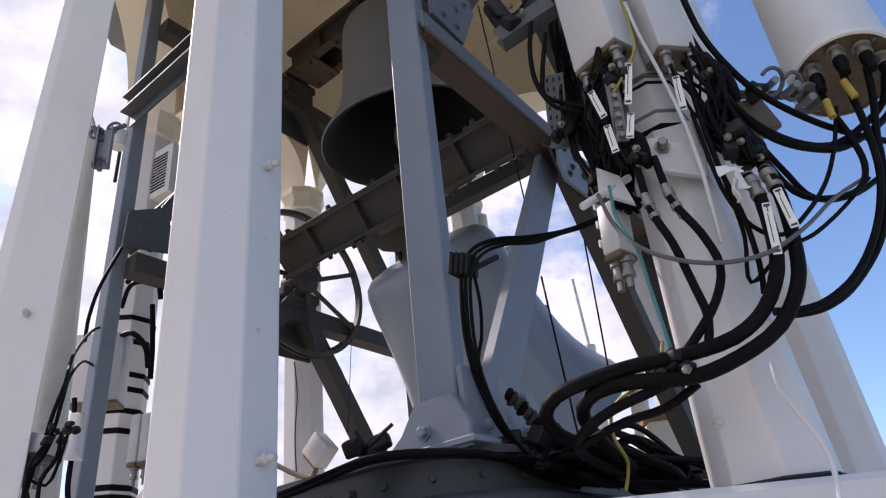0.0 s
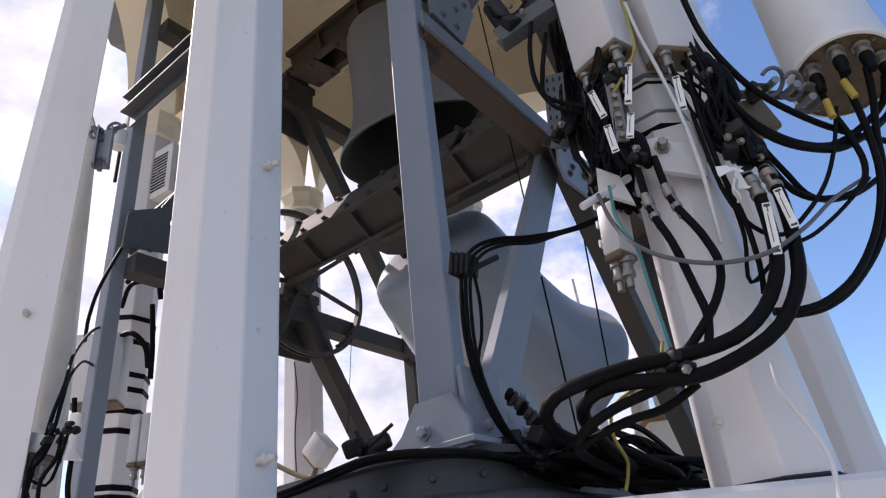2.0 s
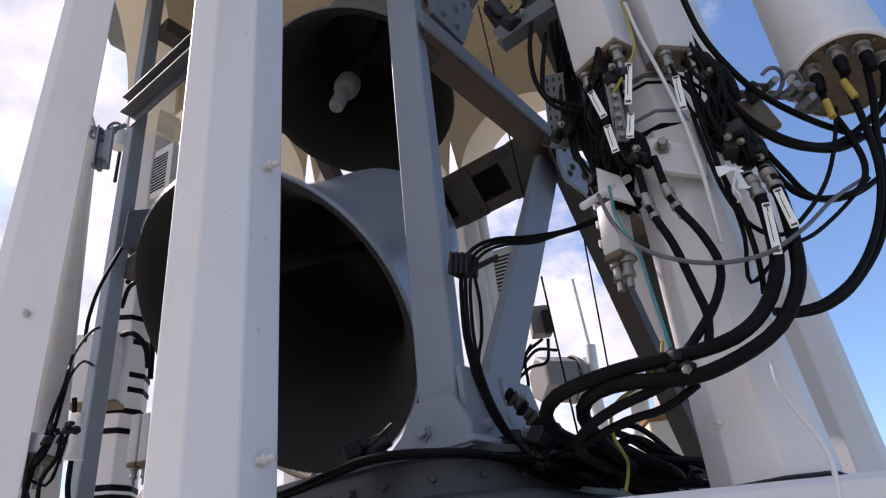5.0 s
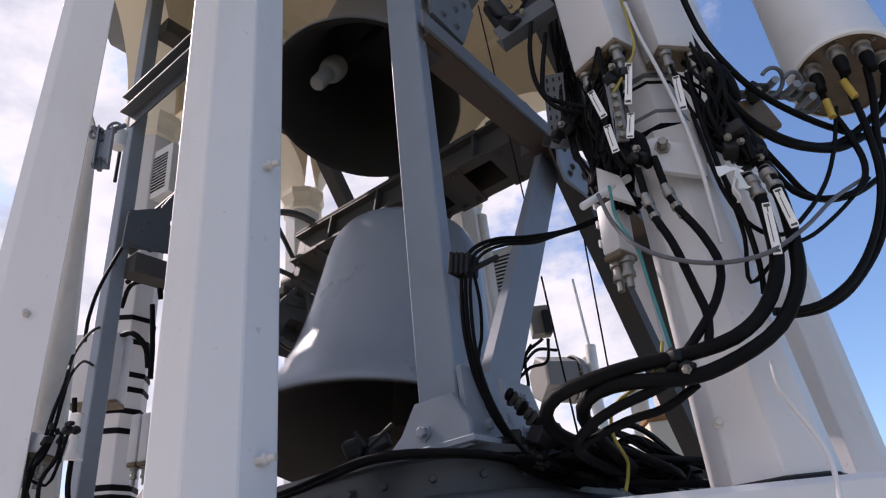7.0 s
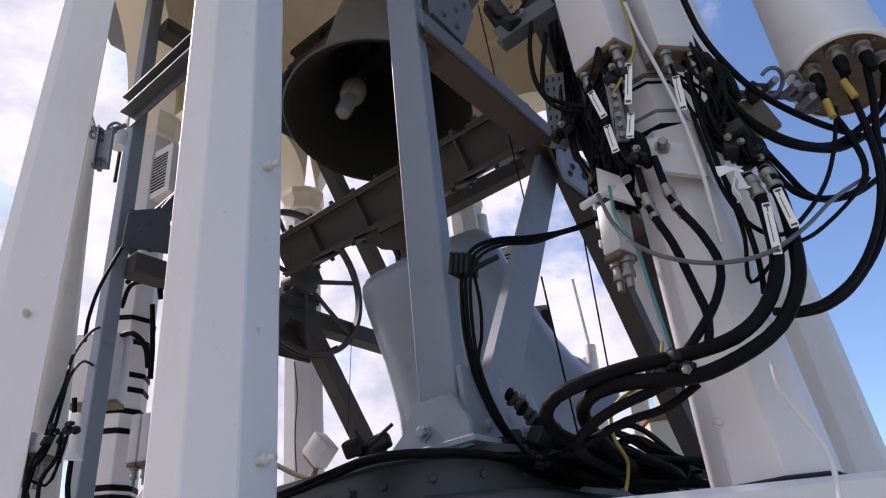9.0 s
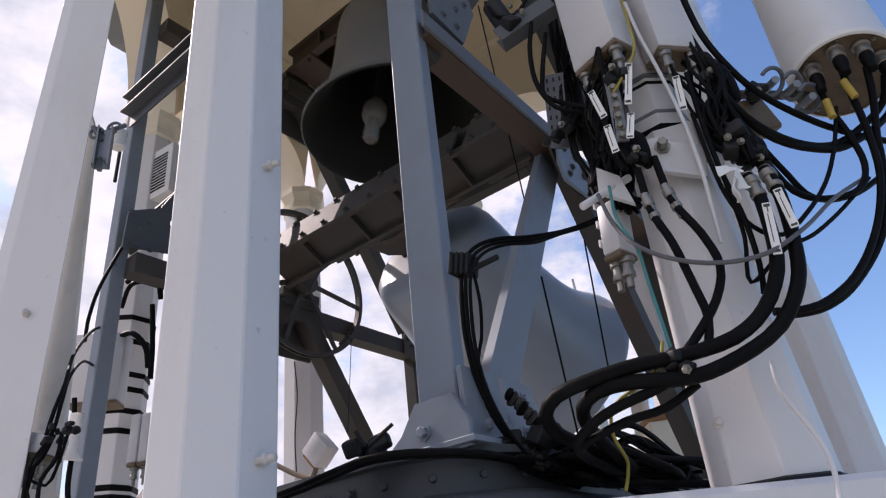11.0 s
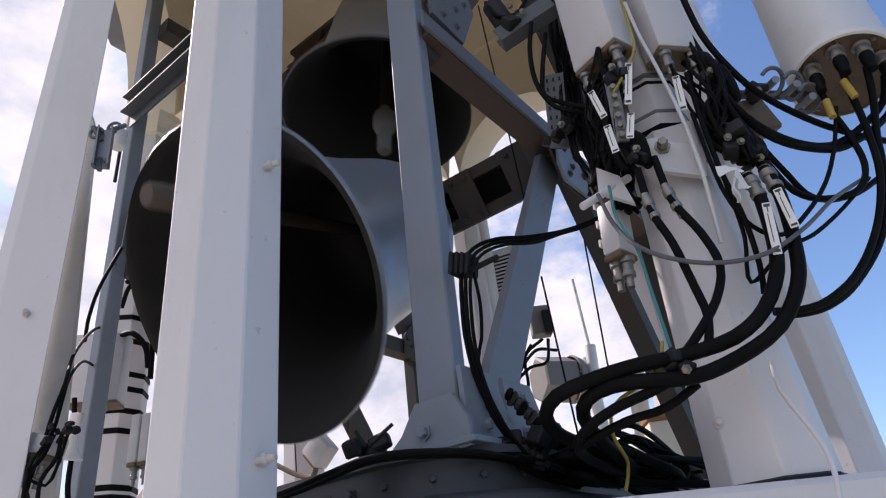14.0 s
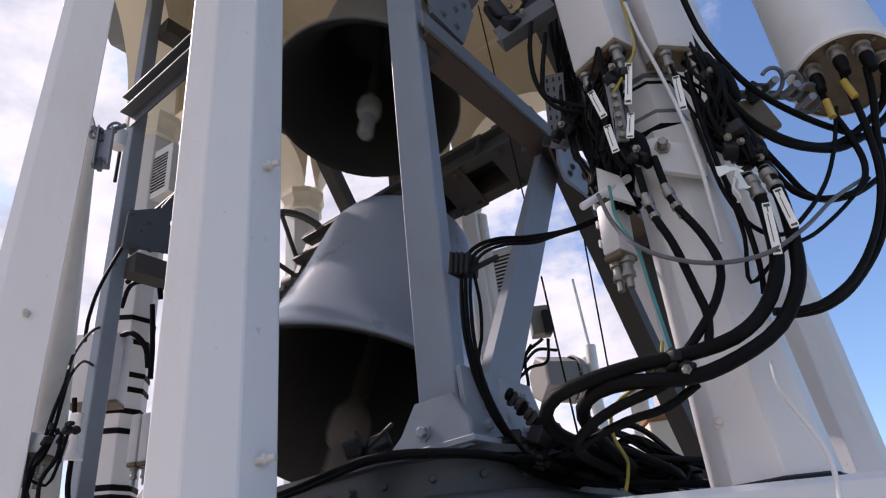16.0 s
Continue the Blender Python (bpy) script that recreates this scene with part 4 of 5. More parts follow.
        if i % 2:
            a, b, c = (Vector((0.461, 1.200, 2.750)) + Vector((rng.uniform(-0.03, 0.05), rng.uniform(-0.03, 0.03), rng.uniform(-0.03, 0.04))), Vector((0.421, 1.200, 2.576)) + Vector((rng.uniform(-0.06, 0.03), rng.uniform(-0.02, 0.03), rng.uniform(-0.03, 0.03))), Vector((0.415, 1.190, 2.422)) + Vector((rng.uniform(-0.05, 0.04), rng.uniform(-0.02, 0.03), rng.uniform(-0.03, 0.03))))
        cable("short black tail cable on the mast", [a, b, c], rng.choice((0.003, 0.004, 0.0055)), seg=6)
    # shrivelled white wrapping left on a connector, and the weathered bracket behind the cables
    for k, p in enumerate(((0.604, 1.140, 2.327), (0.617, 1.135, 2.295), (0.601, 1.135, 2.274))):
        bm = bmesh.new()
        bmesh.ops.create_grid(bm, x_segments=8, y_segments=6, size=0.5, matrix=Matrix.Translation(p) @ pose(0, 0, 0, 70 + 20 * k, 30 * k, 40 * k) @ Matrix.Diagonal((0.045, 0.03, 1, 1)))
        for v in bm.verts:
            v.co += Vector(noise.noise_vector(v.co * 40)) * 0.012
        bmesh.ops.solidify(bm, geom=bm.faces[:], thickness=0.0015)
        tagged(part("plastic_wrapping", bm, M_LABEL, angle=60), "torn white plastic wrapping on a cable end", "wrapping", "plastic wrappings")
    bm = bmesh.new()
    box(bm, (0.085, 0.05, 0.10), Matrix.Translation((0.803, 1.310, 2.570)) @ pose(0, 0, 0, 0, -22, 20), 0.006)
    tagged(part("bracket_box", bm, M_DIRTY, smooth=False), "beige weathered bracket box on the mast", "bracket")


mast_gear()


def radio_box(at, size, label, ports, fins=0):
    """A white radio unit with a weathered base plate and sockets under it; at: the middle of its base."""
    t = thing("radio_unit", label, "radio unit", "radio units", at=at)
    w, d, h = size
    bm = bmesh.new()
    box(bm, (w, d, h), pose(0, 0, h / 2 + 0.012), 0.008, 2)
    body = part("body", bm, M_RADIO, t)
    for k in range(fins):
        bm = bmesh.new()
        box(bm, (0.006, d * 0.9, 0.02), pose(-w / 2 - 0.006, 0, 0.05 + k * 0.05), 0.002)
        part("rib", bm, M_BOX, body, smooth=False)
    bm = bmesh.new()
    box(bm, (w * 0.97, d * 0.97, 0.014), pose(0, 0, 0.005), 0.003)
    part("base_plate", bm, M_DIRTY, t, "brown weathered base plate", smooth=False)
    for x, y in ports:
        bm = bmesh.new()
        lathe(bm, [(0.017, 0), (0.017, -0.012), (0.012, -0.014), (0.012, -0.032), (0.0145, -0.034), (0.0145, -0.045), (0.008, -0.048), (0.008, -0.07)], 12, pose(x, y, 0))
        part("socket", bm, M_NICKEL, t, "dull nickel socket")
    return t


radio_box(Matrix.Translation((0.459, 1.234, 2.738)) @ pose(0, 0, 0, 0, 0, -53), (0.140, 0.08, 0.34), "white radio unit on the mast with a brown weathered base", ((-0.05, -0.02), (0.0, 0.02), (0.05, -0.02)))
radio_box(Matrix.Translation((0.618, 1.222, 2.712)) @ pose(0, 0, 0, 0, 0, 14), (0.108, 0.075, 0.34), "white radio unit among cables on the mast", ((-0.035, -0.02), (0.035, -0.02)))
radio_box(Matrix.Translation((0.387, 1.300, 2.226)) @ pose(0, 0, 0, -4, 3, -50), (0.05, 0.06, 0.13), "small white junction box with ribbed edge beside the mast", ((-0.012, 0), (0.014, 0)), 3)


def drum_aerial():
    axis = Vector((0.216, 0.265, 0.940)).normalized()
    m = Matrix.Translation((1.084, 1.329, 2.686)) @ axis.to_track_quat("Z", "Y").to_matrix().to_4x4()
    t = thing("drum_aerial", "white cylindrical aerial with brown end plate and sockets", "antenna", at=m)
    bm = bmesh.new()
    lathe(bm, [(0.121, -0.006), (0.127, -0.004), (0.13, 0.002), (0.13, 0.016), (0.126, 0.022), (0.125, 0.024), (0.125, 0.9), (0.1, 0.93), (0, 0.94)], 64, None, cap=False)
    part("radome", bm, M_BOX, t)
    bm = bmesh.new()
    lathe(bm, [(0.1215, -0.002), (0.117, 0.001), (0, 0.001)], 48, None, cap=False)
    part("end_plate", bm, M_PLATE, t, "brown weathered end plate")
    back = m.inverted()
    for w in ((0.9996, 1.313, 2.7096), (1.0368, 1.2621, 2.7154), (1.0918, 1.2477, 2.7068), (1.1446, 1.2722, 2.6877)):
        q = back @ Vector(w)
        bm = bmesh.new()
        lathe(bm, [(0.022, 0.002), (0.022, -0.008), (0.015, -0.01), (0.015, -0.026), (0.0185, -0.028), (0.0185, -0.042), (0.013, -0.044), (0.012, -0.052)], 16, pose(q.x, q.y, 0))
        sock = part("socket", bm, M_NICKEL, t, "dull nickel socket")
        bm = bmesh.new()
        lathe(bm, [(0.0155, -0.044), (0.016, -0.05), (0.0155, -0.075), (0.012, -0.085), (0.0115, -0.105), (0.008, -0.108)], 14, pose(q.x, q.y, 0))
        part("boot", bm, M_RUBBER, sock, "black rubber boot")
    for i in range(8):
        g = radians(45 * i + 10)
        bm = bmesh.new()
        bolt(bm, (0.108 * math.cos(g), 0.108 * math.sin(g), 0.001), (0, 0, -1), 0.004, 0.005)
        part("screw", bm, M_NICKEL, t, smooth=False)
    for p, q in (((0.957, 1.262, 2.564), (0.953, 1.262, 2.512)), ((1.01, 1.25, 2.608), (1.018, 1.25, 2.554))):
        bm = bmesh.new()
        rod(bm, p, q, 0.0088, 12)
        tagged(part("tape_marker", bm, M_YELTAPE), "yellow tape marker round a cable", "tape", "tape markers")


drum_aerial()


def hardware():
    # galvanised hook clamps between mast and drum aerial
    for k, (p, q) in enumerate((((0.847, 1.300, 2.668), (0.908, 1.300, 2.677)), ((0.898, 1.300, 2.650), (0.949, 1.300, 2.652)), ((0.917, 1.300, 2.604), (0.983, 1.310, 2.617)))):
        p, q = Vector(p), Vector(q)
        t = thing("hook_clamp", "galvanised steel hook clamp on the aerial bracket", "clamp", "hook clamps")
        c = (p + q) / 2
        bm = bmesh.new()
        ring = [c + ((q - p) * 0.5 * math.cos(g) + Vector((0, -0.02, 0.028)) * math.sin(g)) for g in [radians(-140 + 280 * i / 12) for i in range(13)]]
        tube(bm, ring, 0.0055, 8, 0.012)
        part("hook", bm, M_HOOK, t)
        bm = bmesh.new()
        rod(bm, c + Vector((0, -0.02, -0.01)), c + Vector((0, 0.05, 0.01)), 0.01, 10)
        part("bolt", bm, M_GALV, t)
    bm = bmesh.new()
    rod(bm, (0.797, 1.360, 2.697), (1.079, 1.400, 2.683), 0.012, 14)
    tagged(part("aerial_bracket", bm, M_DARK), "galvanised steel pipe bracket holding the drum aerial", "bracket")
    # white clamp plate and collar on the mast
    t = thing("mast_clamp", "white painted clamp plate bolted round the mast", "clamp", at=pose(0.59, 1.335, 2.475, 0, 0, -59.5))
    bm = bmesh.new()
    lathe(bm, [(0.088, -0.03), (0.112, -0.03), (0.112, 0.05), (0.088, 0.05)], 8, pose(0, 0, 0, 0, 0, 22.5), cap=False)
    bmesh.ops.recalc_face_normals(bm, faces=bm.faces[:])
    part("collar", bm, M_WHITE, t, smooth=False)
    back = t.matrix_basis.inverted()
    turn = back.to_3x3()
    lug = [Vector(v) for v in ((0.479, 1.2, 2.470), (0.512, 1.195, 2.471), (0.535, 1.195, 2.452), (0.613, 1.215, 2.446), (0.596, 1.215, 2.363), (0.492, 1.2, 2.384), (0.477, 1.2, 2.41))]
    bm = bmesh.new()
    plate(bm, [back @ v for v in lug], turn @ Vector((0, 1, 0)), 0.014)
    part("lug", bm, M_WHITE, t, smooth=False)
    bm = bmesh.new()
    bolt(bm, back @ Vector((0.512, 1.198, 2.441)), turn @ Vector((-0.25, -1, -0.1)), 0.012, 0.03)
    part("bolt", bm, M_NICKEL, t, "steel bolt", smooth=False)
    # earthing strip with its row of lugs
    t = thing("earth_bar", "grey metal earthing strip with a row of cable lugs", "terminal strip")
    p, q = Vector((0.440, 1.18, 2.652)), Vector((0.424, 1.18, 2.458))
    bm = bmesh.new()
    extrude(bm, rect(0.030, 0.006), p, q, (1, 0, 0))
    part("strip", bm, M_GALV, t, smooth=False)
    for i in range(7):
        w = p.lerp(q, (i + 0.5) / 7) + Vector((0, -0.004, 0))
        bm = bmesh.new()
        bolt(bm, w, (-0.2, -1, -0.3), 0.0075, 0.011)
        part("terminal_bolt", bm, M_NICKEL, t, smooth=False)
    # white crossed bracket with a round bar
    t = thing("stay_bracket", "white painted flat bracket with a round bar through it", "bracket")
    bm = bmesh.new()
    plate(bm, [(0.373, 1.25, 2.436), (0.416, 1.24, 2.399), (0.429, 1.23, 2.318), (0.361, 1.24, 2.363)], (-0.3, -0.8, 0.2), 0.012)
    part("flat_plate", bm, M_WHITE, t, smooth=False)
    bm = bmesh.new()
    rod(bm, (0.308, 1.21, 2.322), (0.44, 1.25, 2.408), 0.009, 12, 0.002)
    part("round_bar", bm, M_WHITE, t)
    # dark steel arm at the head of the mast
    t = thing("cable_bracket", "grey galvanised steel arm carrying cables at the mast head", "bracket")
    bm = bmesh.new()
    extrude(bm, channel(0.05, 0.05, 0.006), (0.239, 1.340, 2.949), (0.396, 1.300, 3.016), (0, 0, 1))
    part("channel_arm", bm, M_STEEL, t, smooth=False)
    bm = bmesh.new()
    rod(bm, (0.232, 1.360, 3.138), (0.271, 1.360, 3.014), 0.03, 16, 0.004)
    part("cable_drum", bm, M_BLACKP, t, "black plastic housing")
    bm = bmesh.new()
    rod(bm, (0.471, 1.420, 3.347), (0.401, 1.420, 2.633), 0.02, 12)
    tagged(part("conduit_pipe", bm, M_DARK), "dark steel conduit pipe beside the mast", "pipe")
    # perforated plate
    t = thing("perforated_plate", "blue-grey perforated mounting plate hung with cables", "plate")
    a, b, c, d = (Vector(v) for v in ((0.333, 1.380, 2.859), (0.389, 1.370, 2.855), (0.355, 1.370, 2.598), (0.309, 1.380, 2.613)))
    bm = bmesh.new()
    plate(bm, [a, b, c, d], (a - d).cross(b - a), 0.005)
    part("plate_sheet", bm, M_GREY, t, smooth=False)
    nrm = (b - a).cross(d - a).normalized()
    if nrm.dot(Vector((0, -1, -0.4))) < 0:
        nrm = -nrm
    for i in range(7):
        for k in range(3):
            u, v = 0.2 + 0.3 * k, 0.1 + 0.13 * i
            p = (a.lerp(b, u)).lerp(d.lerp(c, u), v) + nrm * 0.006
            bm = bmesh.new()
            mt, _ = frame_of(p, p + nrm, a - d)
            box(bm, (0.012, 0.005, 0.002), mt)
            part("slot", bm, M_BLACKP, t, "dark punched slot", smooth=False)


hardware()


def cage_cables():
    # three cables from the mast across to the near post and down it
    for k, r in enumerate((0.0052, 0.0045, 0.0042)):
        oz = Vector((0.009 * k, -0.004 * k, -0.011 * k))
        pts = [Vector(p) + oz * (0.35 if p[0] > 0.25 else 1) for p in ((0.462, 1.480, 2.462), (0.371, 1.500, 2.441), (0.291, 1.450, 2.400), (0.204, 1.400, 2.370), (0.129, 1.370, 2.358), (0.071, 1.350, 2.330), (0.038, 1.340, 2.277), (0.027, 1.350, 2.190), (0.026, 1.360, 2.100), (0.039, 1.370, 2.012), (0.068, 1.380, 1.932), (0.102, 1.400, 1.879))]
        cable("black cable strapped down the cage post", pts, r)
    cable("thin black cable down the cage post", [(0.063, 1.350, 2.271), (0.068, 1.360, 2.189), (0.060, 1.370, 2.112), (0.046, 1.380, 2.065), (0.052, 1.390, 1.967), (0.091, 1.400, 1.886)], 0.004)
    # clamp on the post
    t = thing("cable_clamp", "black cable clamp bolted to the cage post", "clamp", "cable clamps")
    for k in range(4):
        bm = bmesh.new()
        p = Vector((0.024, 1.335, 2.284)) + Vector((0.012 * k, 0.004 * k, 0.0))
        box(bm, (0.011, 0.05, 0.055), Matrix.Translation(p) @ pose(0, 0, 0, 0, 12, TURN), 0.004)
        part("clamp_block", bm, M_BLACKP, t, smooth=False)
    bm = bmesh.new()
    rod(bm, (0.053, 1.340, 2.268), (0.124, 1.360, 2.305), 0.007, 10)
    part("threaded_rod", bm, M_BLACKP, t)
    # cables lying along the edge of the base
    for k in range(4):
        oz = Vector((0, 0.02 * k, 0.006 * (k % 2)))
        pts = [Vector(p) + oz for p in ((-0.407, 1.340, 1.826), (-0.327, 1.290, 1.833), (-0.253, 1.250, 1.845), (-0.186, 1.230, 1.857), (-0.112, 1.220, 1.856), (-0.030, 1.240, 1.852), (0.033, 1.290, 1.851), (0.095, 1.360, 1.844), (0.162, 1.450, 1.826), (0.235, 1.500, 1.802))]
        cable("black cable lying along the cage base", pts, 0.0058 - 0.0006 * k)
    # clamps and knots on the base
    rng = random.Random(3)
    for spot, n, spread in (((-0.190, 1.280, 1.888), 5, 0.035), ((0.131, 1.420, 1.868), 9, 0.06)):
        t = thing("cable_clamp", "black plastic cable clamp on the cage base", "clamp", "cable clamps")
        for i in range(n):
            bm = bmesh.new()
            box(bm, (rng.uniform(0.02, 0.045), rng.uniform(0.02, 0.04), rng.uniform(0.02, 0.04)), Matrix.Translation(Vector(spot) + Vector((rng.uniform(-1, 1) * spread, rng.uniform(-0.5, 0.5) * spread, rng.uniform(-0.4, 0.5) * spread))) @ pose(0, 0, 0, rng.uniform(-25, 25), rng.uniform(-25, 25), rng.uniform(0, 90)), 0.004)
            part("clamp_block", bm, M_BLACKP, t, smooth=False)
        for i in range(2):
            bm = bmesh.new()
            p = Vector(spot) + Vector((rng.uniform(-0.5, 0.5) * spread, -0.01, 0))
            rod(bm, p, p + Vector((rng.uniform(-0.06, 0.06), -0.01, rng.uniform(0.0, 0.05))), 0.004, 8)
            part("threaded_rod", bm, M_BLACKP, t)
    # tangle of cables at the foot of the mast
    for i in range(34):
        y0, y1 = rng.uniform(1.3, 1.75), rng.uniform(1.3, 1.75)
        a = Vector((0.113, 1.420, 1.870)) + Vector((rng.uniform(-0.04, 0.08), y0 - 1.42, rng.uniform(-0.05, 0.03)))
        b = Vector((0.230, 1.500, 1.838)) + Vector((rng.uniform(-0.08, 0.08), rng.uniform(-0.12, 0.12), rng.uniform(-0.035, 0.05)))
        c = Vector((0.360, 1.550, 1.819)) + Vector((rng.uniform(-0.08, 0.08), rng.uniform(-0.12, 0.12), rng.uniform(-0.04, 0.045)))
        d = Vector((0.490, 1.600, 1.802)) + Vector((rng.uniform(-0.03, 0.06), rng.uniform(-0.1, 0.1), rng.uniform(-0.03, 0.03)))
        if i % 5 == 0:
            c = Vector((0.320, 1.450, 1.887)) + Vector((rng.uniform(-0.06, 0.06), rng.uniform(-0.06, 0.06), rng.uniform(-0.02, 0.03)))
        cable("black cable in the tangle at the mast foot", [a, b, c, d], rng.choice((0.004, 0.005, 0.007, 0.0085)), seg=6)
    # chain tensioner
    t = thing("tensioner", "rusty dark chain tensioner hanging by the cage strut", "tensioner")
    p, q = Vector((0.098, 1.420, 2.000)), Vector((0.158, 1.420, 1.918))
    for i in range(7):
        bm = bmesh.new()
        mt, _ = frame_of(p.lerp(q, i / 7), q)
        lathe(bm, [(0.008, 0), (0.015 + 0.004 * (i % 2), 0.004), (0.015, 0.012), (0.007, 0.016)], 10, mt @ pose(0, 0, 0, 30 * (i % 2), 20, 0))
        part("link", bm, M_SHANK if i % 3 else M_RUBBER, t)
    bm = bmesh.new()
    rod(bm, q, (0.149, 1.420, 1.866), 0.005, 8)
    part("rod", bm, M_RUBBER, t)
    # wire ropes
    for a, b, r in (((0.283, 2.000, 3.871), (0.316, 2.000, 2.755), 0.0028), ((0.302, 1.900, 2.495), (0.315, 1.900, 1.981), 0.0032), ((0.489, 2.000, 2.660), (0.464, 2.000, 2.149), 0.0028), ((-0.534, 3.200, 2.886), (-0.574, 3.200, 2.391), 0.002)):
        bm = bmesh.new()
        rod(bm, a, b, r, 6)
        tagged(part("wire_rope", bm, M_RUBBER), "thin dark wire rope hanging in the cage", "wire", "wire ropes")


cage_cables()


def flood_light():
    t = thing("flood_light", "small white lamp housing with rusty underside on an arm", "lamp", at=Matrix.Translation((-0.742, 3.350, 2.369)) @ pose(0, 0, 0, 0, 48, -30))
    bm = bmesh.new()
    box(bm, (0.13, 0.09, 0.125), None, 0.008, 2)
    part("housing", bm, M_RADIO, t)
    bm = bmesh.new()
    box(bm, (0.10, 0.078, 0.02), pose(0, 0, -0.065), 0.004)
    part("lens_frame", bm, M_RUST, t, "rusty brown underside", smooth=False)
    bm = bmesh.new()
    tube(bm, [(0.03, 0, -0.065), (0.05, 0, -0.12), (-0.04, 0.0, -0.18), (-0.20, 0.0, -0.24)], 0.014)
    part("arm", bm, M_DIRTY, t, "dull brown arm")


flood_light()
cable("thin dark wire down a far column", [(-0.956, 3.66, 2.974), (-0.939, 3.66, 2.766), (-0.952, 3.66, 2.541), (-0.943, 3.66, 2.32)], 0.004, M_DARK)


def pegs():
    for p, ax in (((-0.335, 1.110, 2.462), (0.97, -0.2, 0.05)), ((-0.333, 1.110, 1.852), (0.97, -0.2, 0.05)), ((-1.157, 1.588, 2.434), (0.4, -0.9, 0)), ((0.461, 1.230, 1.843), (-0.2, -0.9, 0))):
        bm = bmesh.new()
        p = Vector(p)
        d = Vector(ax).normalized()
        rod(bm, p - d * 0.03, p + d * 0.014, 0.007, 12, 0.002)
        lathe(bm, [(0.0105, -0.004), (0.0105, 0.003), (0.007, 0.006)], 12, frame_of(p - d * 0.006, p + d)[0])
        tagged(part("peg", bm, M_PEG), "white painted steel peg on a column", "peg", "pegs on the columns")


pegs()


def pilaster():
    # added plate for the broad column's flank, its bounced light in the colour
    bm = bmesh.new()
    plate(bm, [(-1.270, 1.860, 3.395), (-1.238, 1.860, 3.307), (-1.206, 1.860, 2.791), (-1.172, 1.860, 2.274), (-1.152, 1.860, 1.916), (-1.267, 1.860, 1.929), (-1.274, 1.860, 2.475)], (0, 1, 0), 0.02)
    tagged(part("pilaster", bm, M_PALE, smooth=False), "plate widening downwards for a column's flank, pale cream for bounced light", "pilaster", kind="structure")


pilaster()


